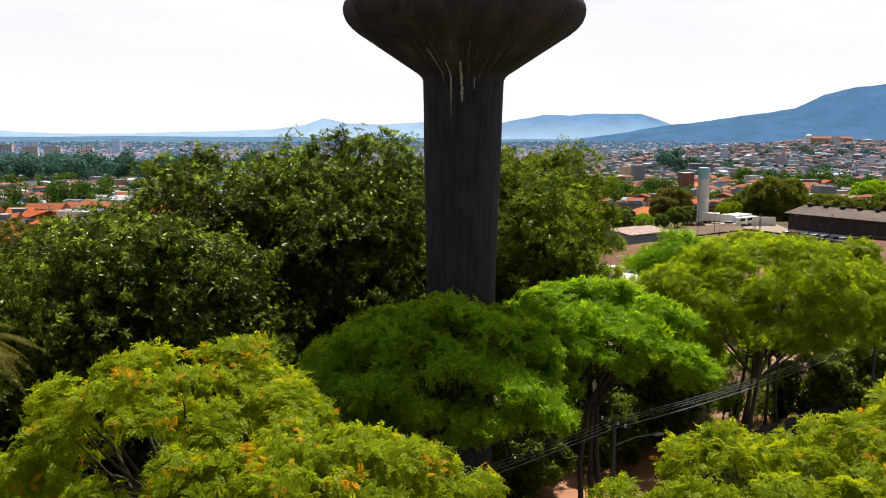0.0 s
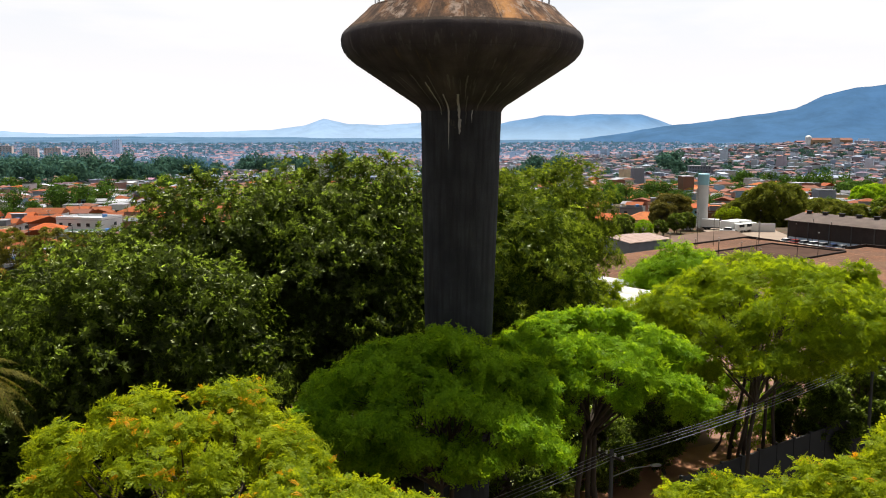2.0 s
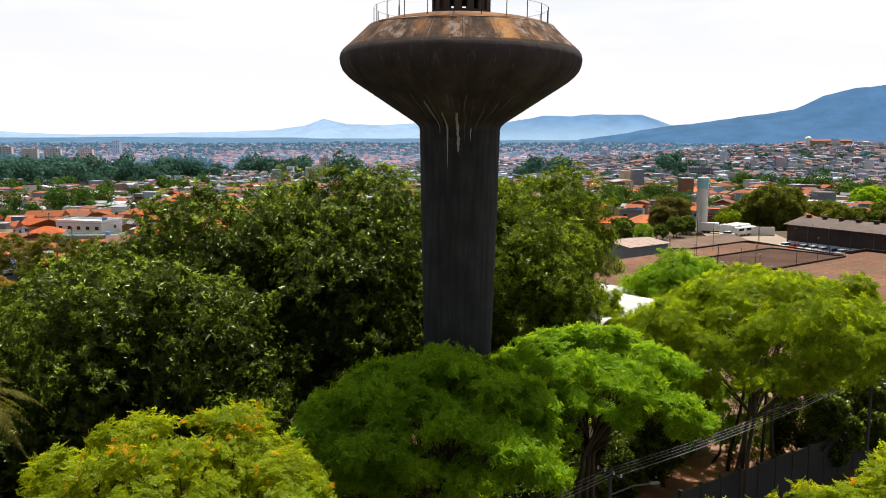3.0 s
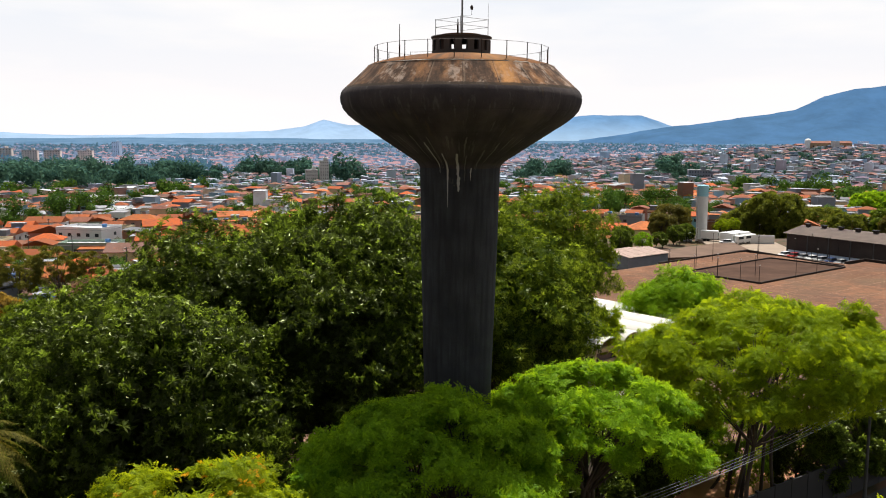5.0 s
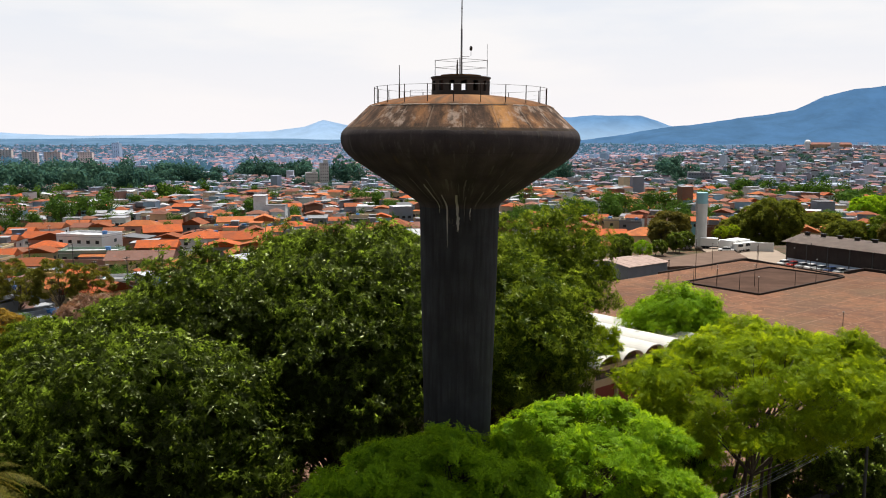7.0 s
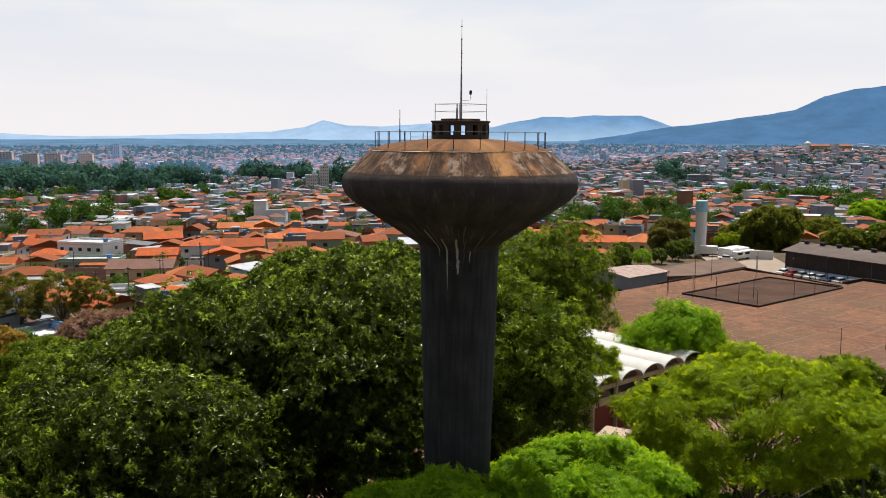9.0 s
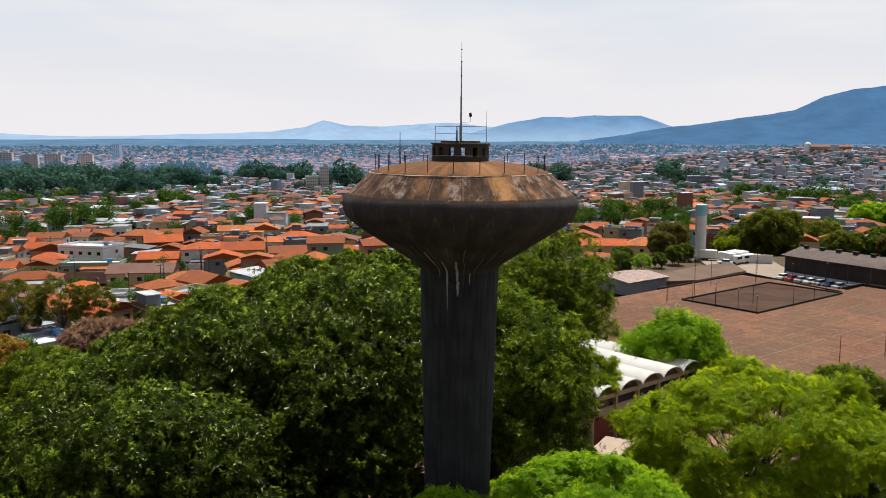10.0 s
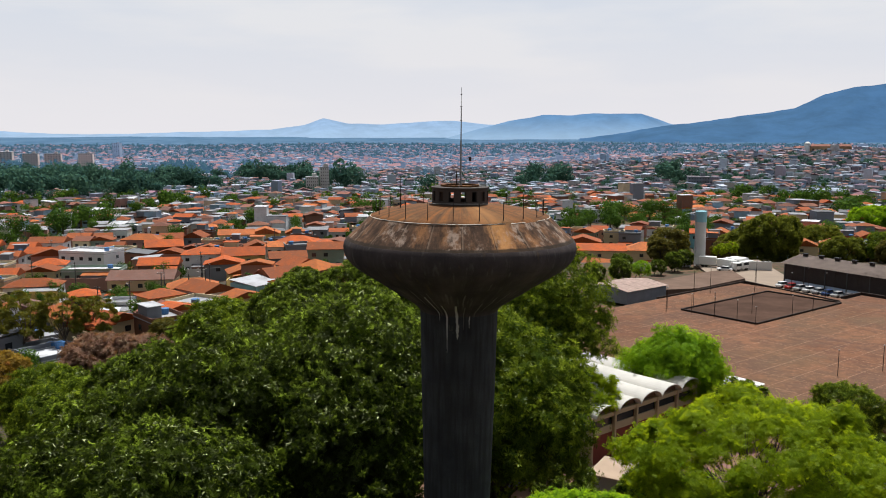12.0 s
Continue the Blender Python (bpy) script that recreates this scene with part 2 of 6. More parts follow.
def shoulder_concrete():
    """The tank's sloping shoulder: soot and lichen, scoured pale patches, rust runs, radial pour seams."""
    n = Nodes("sooty_lichen_concrete")
    tc = n.add("ShaderNodeTexCoord")
    xyz = n.add("ShaderNodeSeparateXYZ")
    n.put(tc.outputs["Object"], xyz.inputs[0])
    angle = n.math("ARCTAN2", xyz.outputs["X"], n.math("MULTIPLY", xyz.outputs["Y"], -1.0))
    around = n.add("ShaderNodeCombineXYZ")
    n.put(n.math("MULTIPLY", angle, 6.0), around.inputs[0])
    n.put(n.math("MULTIPLY", xyz.outputs["Z"], 0.7), around.inputs[2])
    runs = n.noise(1.9, 6.0, around.outputs[0], 0.65)
    wide = n.noise(0.55, 3.0, around.outputs[0], 0.5)
    blot = n.noise(1.3, 7.0, None, 0.7)
    fine = n.noise(14.0, 6.0)
    col = n.mix(n.ramp(runs, (0.36, 0.0), (0.62, 1.0)), (0.040, 0.022, 0.014), (0.165, 0.088, 0.050))
    col = n.mix(n.ramp(blot, (0.40, 0.65), (0.54, 0.0)), col, (0.030, 0.020, 0.015))
    rust = n.mix(1.0, n.ramp(wide, (0.46, 0.0), (0.62, 1.0)), n.ramp(runs, (0.4, 0.1), (0.6, 1.0)), "MULTIPLY")
    col = n.mix(n.mix(1.0, rust, (0.6, 0.6, 0.6), "MULTIPLY"), col, (0.36, 0.165, 0.060))
    pale = n.mix(1.0, n.ramp(n.noise(1.0, 6.0, around.outputs[0], 0.7), (0.49, 0.0), (0.55, 0.8)), n.ramp(blot, (0.47, 0.0), (0.55, 0.75)), "MULTIPLY")
    col = n.mix(pale, col, (0.42, 0.33, 0.27))
    grime = n.noise(2.6, 8.0, around.outputs[0], 0.75)
    col = n.mix(n.ramp(grime, (0.50, 0.0), (0.62, 0.7)), col, (0.022, 0.014, 0.010))
    wander = n.math("ADD", n.math("SUBTRACT", angle, 0.36), n.math("MULTIPLY", n.math("SUBTRACT", runs, 0.5), 0.5))
    streak = n.ramp(n.math("ABSOLUTE", wander), (0.0, 0.9), (0.05, 0.6), (0.13, 0.0))
    col = n.mix(streak, col, (0.52, 0.25, 0.085))
    rim = n.ramp(n.math("FRACT", n.math("ADD", n.math("MULTIPLY", angle, 3.5014), n.math("ADD", n.math("MULTIPLY", blot, 0.06), -0.03))), (0.0, 0.6), (0.06, 0.0))
    col = n.mix(rim, col, (0.23, 0.17, 0.125))
    seam = n.ramp(n.math("FRACT", n.math("ADD", n.math("MULTIPLY", angle, 3.5014), n.math("MULTIPLY", blot, 0.06))), (0.0, 0.85), (0.03, 0.0))
    col = n.mix(seam, col, (0.012, 0.008, 0.006))
    # soot where the slope turns into the wall
    edge = n.ramp(n.math("ADD", n.math("SUBTRACT", xyz.outputs["Z"], 32.5), n.math("MULTIPLY", runs, -0.22)), (0.0, 0.9), (0.07, 0.0))
    col = n.mix(edge, col, (0.022, 0.016, 0.011))
    col = n.mix(n.math("MULTIPLY", fine, 0.35), col, (0.03, 0.02, 0.013))
    return n.surface(col, 0.92, 0.0, n.bump(n.mix(0.4, fine, blot), 0.6, 0.04), 0.15)


def tiles(name, color):
    """Terracotta roofing: courses of tiles, sooty and bleached patches, its own fired tone for every roof."""
    n = Nodes(name)
    geo = n.add("ShaderNodeNewGeometry")
    own = geo.outputs["Random Per Island"]
    info = n.add("ShaderNodeObjectInfo")
    tone = n.math("FRACT", n.math("ADD", n.math("MULTIPLY", own, 3.7), info.outputs["Random"]))
    shade = n.math("FRACT", n.math("MULTIPLY", n.math("ADD", own, info.outputs["Random"]), 7.31))
    big, mid, fine = n.noise(0.35, 5.0, None, 0.65), n.noise(1.3, 5.0, None, 0.65), n.noise(3.0, 4.0)
    hue = n.add("ShaderNodeValToRGB")
    hue.color_ramp.interpolation = "CONSTANT"
    kinds = [(0.0, color), (0.34, tuple(c * k for c, k in zip(color, (0.62, 0.80, 1.3)))), (0.52, tuple(c * k for c, k in zip(color, (0.9, 1.45, 2.2)))),
             (0.68, tuple(c * k for c, k in zip(color, (0.42, 0.6, 1.0)))), (0.80, tuple(c * k for c, k in zip(color, (1.1, 1.7, 3.2)))), (0.90, (0.13, 0.10, 0.09))]
    el = hue.color_ramp.elements
    while len(el) < len(kinds):
        el.new(0.5)
    for e, (p, c) in zip(el, kinds):
        e.position, e.color = p, (*c, 1)
    n.put(tone, hue.inputs["Fac"])
    col = n.mix(n.math("MULTIPLY", shade, 0.55), hue.outputs["Color"], tuple(c * 0.35 for c in color))
    col = n.mix(n.ramp(big, (0.42, 0.0), (0.7, 0.6)), col, (0.085, 0.05, 0.036))
    col = n.mix(n.ramp(mid, (0.52, 0.0), (0.66, 0.5)), col, (0.10, 0.055, 0.036))
    col = n.mix(n.ramp(mid, (0.30, 0.3), (0.42, 0.0)), col, tuple(min(1, c * 1.3 + 0.05) for c in color))
    col = n.mix(n.math("MULTIPLY", fine, 0.4), col, tuple(c * 0.5 for c in color))
    xyz = n.add("ShaderNodeSeparateXYZ")
    n.put(n.coords(), xyz.inputs[0])
    rows = n.math("FRACT", n.math("MULTIPLY", xyz.outputs["Z"], 5.5))
    return n.surface(col, 0.85, 0.0, n.bump(n.math("ADD", rows, fine), 0.45, 0.05), 0.25)


def sheets(name, haze_tint=0.0):
    """Flat and sheet roofs: weathered concrete, grey fibre cement, some limewashed, a tone for every roof."""
    n = Nodes(name)
    geo = n.add("ShaderNodeNewGeometry")
    info = n.add("ShaderNodeObjectInfo")
    tone = n.math("FRACT", n.math("ADD", geo.outputs["Random Per Island"], info.outputs["Random"]))
    col = n.mix(n.ramp(tone, (0.0, 0.0), (0.45, 0.35), (0.8, 0.5), (0.88, 1.0)), (0.09, 0.095, 0.105), (0.52, 0.53, 0.56))
    col = n.mix(n.ramp(n.noise(0.4, 5.0), (0.45, 0.0), (0.75, 0.6)), col, (0.10, 0.085, 0.075))
    # blue mixed into the roof colour imitates haze on farther roofs
    if haze_tint:
        col = n.mix(haze_tint, col, (0.30, 0.40, 0.55))
    return n.surface(col, 0.85, 0.0, n.bump(n.noise(3.0, 4.0), 0.25, 0.05), 0.25)


def townwalls(name, haze_tint=0.0):
    """Rendered walls in many paints, a tone for every house."""
    n = Nodes(name)
    geo = n.add("ShaderNodeNewGeometry")
    own = geo.outputs["Random Per Island"]
    r = n.add("ShaderNodeValToRGB")
    r.color_ramp.interpolation = "CONSTANT"
    paints = [(0.0, (0.58, 0.56, 0.53)), (0.10, (0.68, 0.71, 0.74)), (0.36, (0.22, 0.25, 0.30)), (0.46, (0.56, 0.44, 0.30)), (0.56, (0.22, 0.11, 0.07)),
              (0.66, (0.6, 0.5, 0.34)), (0.74, (0.28, 0.42, 0.55)), (0.85, (0.46, 0.52, 0.48)), (0.93, (0.42, 0.23, 0.19))]
    el = r.color_ramp.elements
    while len(el) < len(paints):
        el.new(0.5)
    for e, (p, c) in zip(el, paints):
        e.position, e.color = p, (*c, 1)
    n.put(own, r.inputs["Fac"])
    col = n.mix(n.ramp(n.noise(0.5, 4.0), (0.5, 0.0), (0.8, 0.35)), r.outputs["Color"], (0.2, 0.18, 0.16))
    # blue mixed into every paint imitates haze on farther walls
    if haze_tint:
        col = n.mix(haze_tint, col, (0.40, 0.50, 0.66))
    return n.surface(col, 0.85)


M_CONCRETE = tower_concrete("weathered_concrete", 0.0, 1.3)
M_TANK = tower_concrete("brown_weathered_concrete", 1.0, 0.78)
M_CROWN = roof_concrete("lichen_concrete_dome", 0.85)
M_SHOULDER = shoulder_concrete()
M_DARKCON = plain("sooty_concrete", (0.07, 0.06, 0.052), 0.9, scale=4)
M_CREAMSTREAK = plain("mineral_streak", (0.42, 0.39, 0.35), 0.9, scale=6)
M_STEEL = plain("grey_galvanised_steel", (0.30, 0.29, 0.28), 0.55, 0.6, scale=8)
M_RUST = plain("rusty_steel", (0.05, 0.032, 0.024), 0.8, 0.2, scale=8)
M_BARK = plain("dark_bark", (0.075, 0.055, 0.04), 0.95, scale=6, vary=0.4, bump=0.6)
M_LEAFDARK = leafy("dark_glossy_leaves", (0.009, 0.029, 0.005), (0.32, 0.445, 0.050), drift=0.05, shine=0.66, gloss=0.020, gloss_rough=0.30, face=0.28, spread=3.0, through_share=0.12, sheen=(0.78, 0.86, 0.42))
M_LEAFBROAD = leafy("olive_broad_leaves", (0.036, 0.052, 0.008), (0.26, 0.285, 0.03), shine=0.45, gloss=0.01, through_share=0.15)
M_LEAFMID = leafy("olive_green_leaves", (0.016, 0.048, 0.005), (0.34, 0.43, 0.03), shine=0.55, gloss=0.009, gloss_rough=0.3, face=0.8, spread=2.6, through_share=0.12, drift=0.12)
M_LEAFSUN = leafy("sunlit_yellow_green_leaflets", (0.055, 0.115, 0.006), (0.30, 0.39, 0.012), shine=0.60, gloss=0.006, spread=1.2)
M_LEAFYEL = leafy("yellow_green_leaflets", (0.060, 0.120, 0.006), (0.34, 0.40, 0.013), shine=0.55, gloss=0.006, spread=1.3)
M_LEAFGRN = leafy("fresh_green_leaflets", (0.042, 0.130, 0.009), (0.29, 0.45, 0.016), shine=0.54, gloss=0.006, spread=1.2)
M_LEAFTOWN = leafy("town_tree_leaves", (0.012, 0.044, 0.010), (0.13, 0.225, 0.030), patch=0.02, shine=0.45, gloss=0.005, through_share=0.1, sheen=(0.7, 0.8, 0.7))
# leaves for trees past 700 m, haze painted into the green as blue
M_LEAFVALLEY = leafy("haze_tinted_wood_leaves", (0.024, 0.070, 0.066), (0.105, 0.20, 0.135), patch=0.02, shine=0.3, gloss=0.0, through_share=0.1)
M_LEAFDRY = leafy("olive_brown_leaves", (0.030, 0.036, 0.008), (0.17, 0.145, 0.028), shine=0.35, gloss=0.02)
M_LEAFTAN = leafy("dry_orange_brown_leaves", (0.085, 0.060, 0.012), (0.38, 0.25, 0.05), shine=0.35, gloss=0.01)
M_LEAFGUM = leafy("olive_gum_leaves", (0.028, 0.038, 0.007), (0.20, 0.19, 0.026), shine=0.35, gloss=0.015)
M_LEAFRED = leafy("red_blossom", (0.14, 0.03, 0.012), (0.55, 0.075, 0.03), shine=0.3, gloss=0.01)
M_LEAFPINK = leafy("pink_blossom", (0.10, 0.065, 0.04), (0.32, 0.17, 0.135), shine=0.3, gloss=0.02)
M_FLOWER = leafy("orange_blossom", (0.45, 0.19, 0.005), (0.68, 0.34, 0.01), shine=0.4, gloss=0.01)
M_PALM = leafy("palm_fronds", (0.05, 0.045, 0.008), (0.17, 0.15, 0.03), shine=0.3, gloss=0.004)
M_TILE = tiles("terracotta_tiles", (0.29, 0.082, 0.034))
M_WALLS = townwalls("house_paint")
M_GLASS = plain("dark_window_glass", (0.03, 0.035, 0.04), 0.12, 0.0, vary=0.1, bump=0)


# ---- builders ----
def rng(seed):
    return np.random.default_rng(seed)


def fast_mesh(name, verts, quads, tris=None):
    """A mesh from arrays of vertices, quads and triangles."""
    verts = np.asarray(verts, np.float32)
    loops, starts, at = [], [], 0
    for f in (quads, tris):
        if f is None or len(f) == 0:
            continue
        f = np.asarray(f, np.int32)
        loops.append(f.ravel())
        starts.append(at + np.arange(len(f)) * f.shape[1])
        at += f.size
    me = bpy.data.meshes.new(name)
    me.vertices.add(len(verts))
    me.vertices.foreach_set("co", verts.ravel())
    me.loops.add(at)
    me.loops.foreach_set("vertex_index", np.concatenate(loops).astype(np.int32))
    start = np.concatenate(starts).astype(np.int32)
    me.polygons.add(len(start))
    me.polygons.foreach_set("loop_start", start)
    me.polygons.foreach_set("use_smooth", np.zeros(len(start), bool))
    me.update(calc_edges=True)
    me.validate()
    return me


def part(name, shape, material, parent=None, label="", smooth=False, at=None):
    """Links a bmesh or a mesh as one object under a thing or a part."""
    if isinstance(shape, bmesh.types.BMesh):
        me = bpy.data.meshes.new(name)
        shape.to_mesh(me)
        shape.free()
    else:
        me = shape
    if material and not me.materials:
        me.materials.append(material)
    if smooth:
        me.polygons.foreach_set("use_smooth", np.ones(len(me.polygons), bool))
    ob = new(name, me)
    if at is not None:
        ob.matrix_basis = at
    if parent:
        ob.parent = parent
    return tagged(ob, label)


def thing(name, label, category, m=None, group="", kind=""):
    ob = tagged(new(name), label, category, group, kind)
    if m is not None:
        ob.matrix_basis = m
    return ob


def box(bm, cx, cy, cz, sx, sy, sz, turn=0.0, bevel=0.0):
    """A box by centre and size, turned about the upright; bevelled edges."""
    m = Matrix.Translation((cx, cy, cz)) @ Matrix.Rotation(turn, 4, "Z") @ Matrix.Diagonal((sx, sy, sz, 1))
    got = bmesh.ops.create_cube(bm, size=1, matrix=m)
    if bevel:
        edges = list({e for v in got["verts"] for e in v.link_edges})
        bmesh.ops.bevel(bm, geom=edges, offset=bevel, segments=1, affect="EDGES")
    return bm


def boxed(*args, **kw):
    return box(bmesh.new(), *args, **kw)


def lathe(profile, sides, start=0.0, sweep=2 * math.pi):
    """A surface of revolution from (radius, height) pairs."""
    closed = sweep > 6.28
    n = sides if closed else sides + 1
    a = start + sweep * np.arange(n) / sides
    p = np.array(profile)
    v = np.stack([p[:, None, 0] * np.sin(a), -p[:, None, 0] * np.cos(a), np.repeat(p[:, 1:2], n, 1)], -1).reshape(-1, 3)
    q = []
    for i in range(len(p) - 1):
        for j in range(sides):
            k = (j + 1) % n
            q.append((i * n + j, i * n + k, (i + 1) * n + k, (i + 1) * n + j))
    return v, np.array(q)


def tubes(paths, sides=6):
    """Tapered tubes along paths of (x, y, z, radius) rows, as arrays."""
    vs, qs, at = [], [], 0
    for path in paths:
        p = np.asarray(path, float)
        d = np.gradient(p[:, :3], axis=0)
        d /= np.linalg.norm(d, axis=1)[:, None] + 1e-9
        ref = np.where(np.abs(d[:, 2:3]) > 0.9, np.array([[1.0, 0, 0]]), np.array([[0, 0, 1.0]]))
        u = np.cross(d, ref)
        u /= np.linalg.norm(u, axis=1)[:, None] + 1e-9
        w = np.cross(d, u)
        a = 2 * np.pi * np.arange(sides) / sides
        ring = p[:, None, :3] + p[:, None, 3:4] * (u[:, None] * np.cos(a)[None, :, None] + w[:, None] * np.sin(a)[None, :, None])
        vs.append(ring.reshape(-1, 3))
        for i in range(len(p) - 1):
            j = np.arange(sides)
            k = (j + 1) % sides
            qs.append(np.stack([at + i * sides + j, at + i * sides + k, at + (i + 1) * sides + k, at + (i + 1) * sides + j], 1))
        at += len(p) * sides
    return np.concatenate(vs), np.concatenate(qs)


# ---- the lie of the land ----
def land(x, y):
    """Height of the ground."""
    x, y = np.asarray(x, float), np.asarray(y, float)
    d = np.hypot(x, y)
    base = np.interp(d, [0, 135, 185, 290, 560, 1000, 1500, 2500, 3400, 4900], [0, 0, -4, -9, -12, -24, -25, -14, 2, 22])
    hill = 36 * np.exp(-(((x - 520) / 330) ** 2) - ((y - 1130) / 420) ** 2)
    flat = np.clip(1 - np.maximum(np.abs(x - 60) - 75, np.abs(y - 170) - 85) / 60, 0, 1) * (d > 60)
    roll = 2.5 * np.sin(x / 140 + 1.0) * np.sin(y / 170) * np.clip((d - 300) / 300, 0, 1)
    z = base + hill + roll
    return z * (1 - flat) + np.where(d > 135, -0.5, 0.0) * flat


# ---- leaves ----
def leaf_whorl(count=8, seed=1):
    """A rosette of lance-shaped leaves round a twig's end."""
    r, vs, qs = rng(seed), [], []
    for i in range(count):
        a = 2 * math.pi * i / count + r.uniform(-0.3, 0.3)
        lift, ln, wd = r.uniform(-0.25, 0.95), r.uniform(0.6, 1.1), r.uniform(0.10, 0.155)
        d = np.array([math.cos(a) * math.cos(lift), math.sin(a) * math.cos(lift), math.sin(lift)])
        s = np.array([-math.sin(a), math.cos(a), 0.0])
        up = np.cross(d, s) * -0.08
        vs += [d * 0.5 * ln + s * wd + up, d * ln - np.array([0, 0, 0.22]), d * 0.5 * ln - s * wd + up]
        qs.append((0, 3 * i + 1, 3 * i + 2, 3 * i + 3))
    return np.array([np.zeros(3)] + vs), np.array(qs)


def leaf_feather(pairs=6, seed=1, wide=0.3):
    """A feathered leaf: pairs of small leaflets along an arching stalk."""
    r, vs, qs = rng(seed), [], []
    for i in range(pairs * 2 + 1):
        k = (i // 2 + 0.6) / pairs
        side = (1, -1)[i % 2] if i < pairs * 2 else 0
        b = np.array([k, 0, 0.25 * math.sin(k * 2.2)])
        ln = wide * (1.1 - 0.5 * abs(k - 0.45)) * r.uniform(0.85, 1.15)
        d = np.array([0.45 if side else 1.0, side * 0.9, r.uniform(-0.25, 0.1)])
        d /= np.linalg.norm(d)
        s = np.cross(d, (0, 0, 1)) * ln * 0.24
        vs += [b, b + d * ln * 0.5 + s, b + d * ln, b + d * ln * 0.5 - s]
        qs.append(np.arange(4) + 4 * i)
    return np.array(vs), np.array(qs)


def scatter(template, at, out, size, seed):
    """Copies of a leaf template, standing along the given directions, in one array mesh."""
    r = rng(seed)
    tv, tq = template
    n = len(at)
    w = out / (np.linalg.norm(out, axis=1)[:, None] + 1e-9)
    u = np.cross(w, r.normal(size=(n, 3)))
    u /= np.linalg.norm(u, axis=1)[:, None] + 1e-9
    v = np.cross(w, u)
    basis = np.stack([u, v, w], 2) * np.asarray(size).reshape(-1, 1, 1)
    verts = at[:, None] + np.einsum("nij,kj->nki", basis, tv)
    quads = tq[None] + (np.arange(n) * len(tv))[:, None, None]
    return verts.reshape(-1, 3), quads.reshape(-1, 4)


WHORL, WHORLS = leaf_whorl(10, 3), leaf_whorl(7, 4)
FEATHER, FEATHERS = leaf_feather(6, 5, 0.34), leaf_feather(5, 6, 0.38)


def lobes_of(radii, count, seed, low=-0.25, lobe=0.3, even=0.68, wild=0.0):
    """Centres and radii of the boughs' leaf masses over an ellipsoid crown."""
    r = rng(seed)
    i = np.arange(count) + 0.5
    z = low + (1 - low) * (i / count)
    z = np.clip(z + r.uniform(-0.06, 0.06, count), -1, 0.98)
    a = i * 2.39996 + r.uniform(-0.35, 0.35, count)
    ring = np.sqrt(1 - z ** 2)
    d = np.stack([np.cos(a) * ring, np.sin(a) * ring, z], 1)
    bulge = 1 + wild * np.array([noise.noise(Vector(p * 1.9) + Vector((seed * 3.1, 0, 0))) for p in d])
    c = d * np.array(radii) * (bulge * r.uniform(even, even * 0.6 + 0.45, count))[:, None]
    return c, d, min(radii[0], radii[1]) * lobe * r.uniform(0.75, 1.3, count)


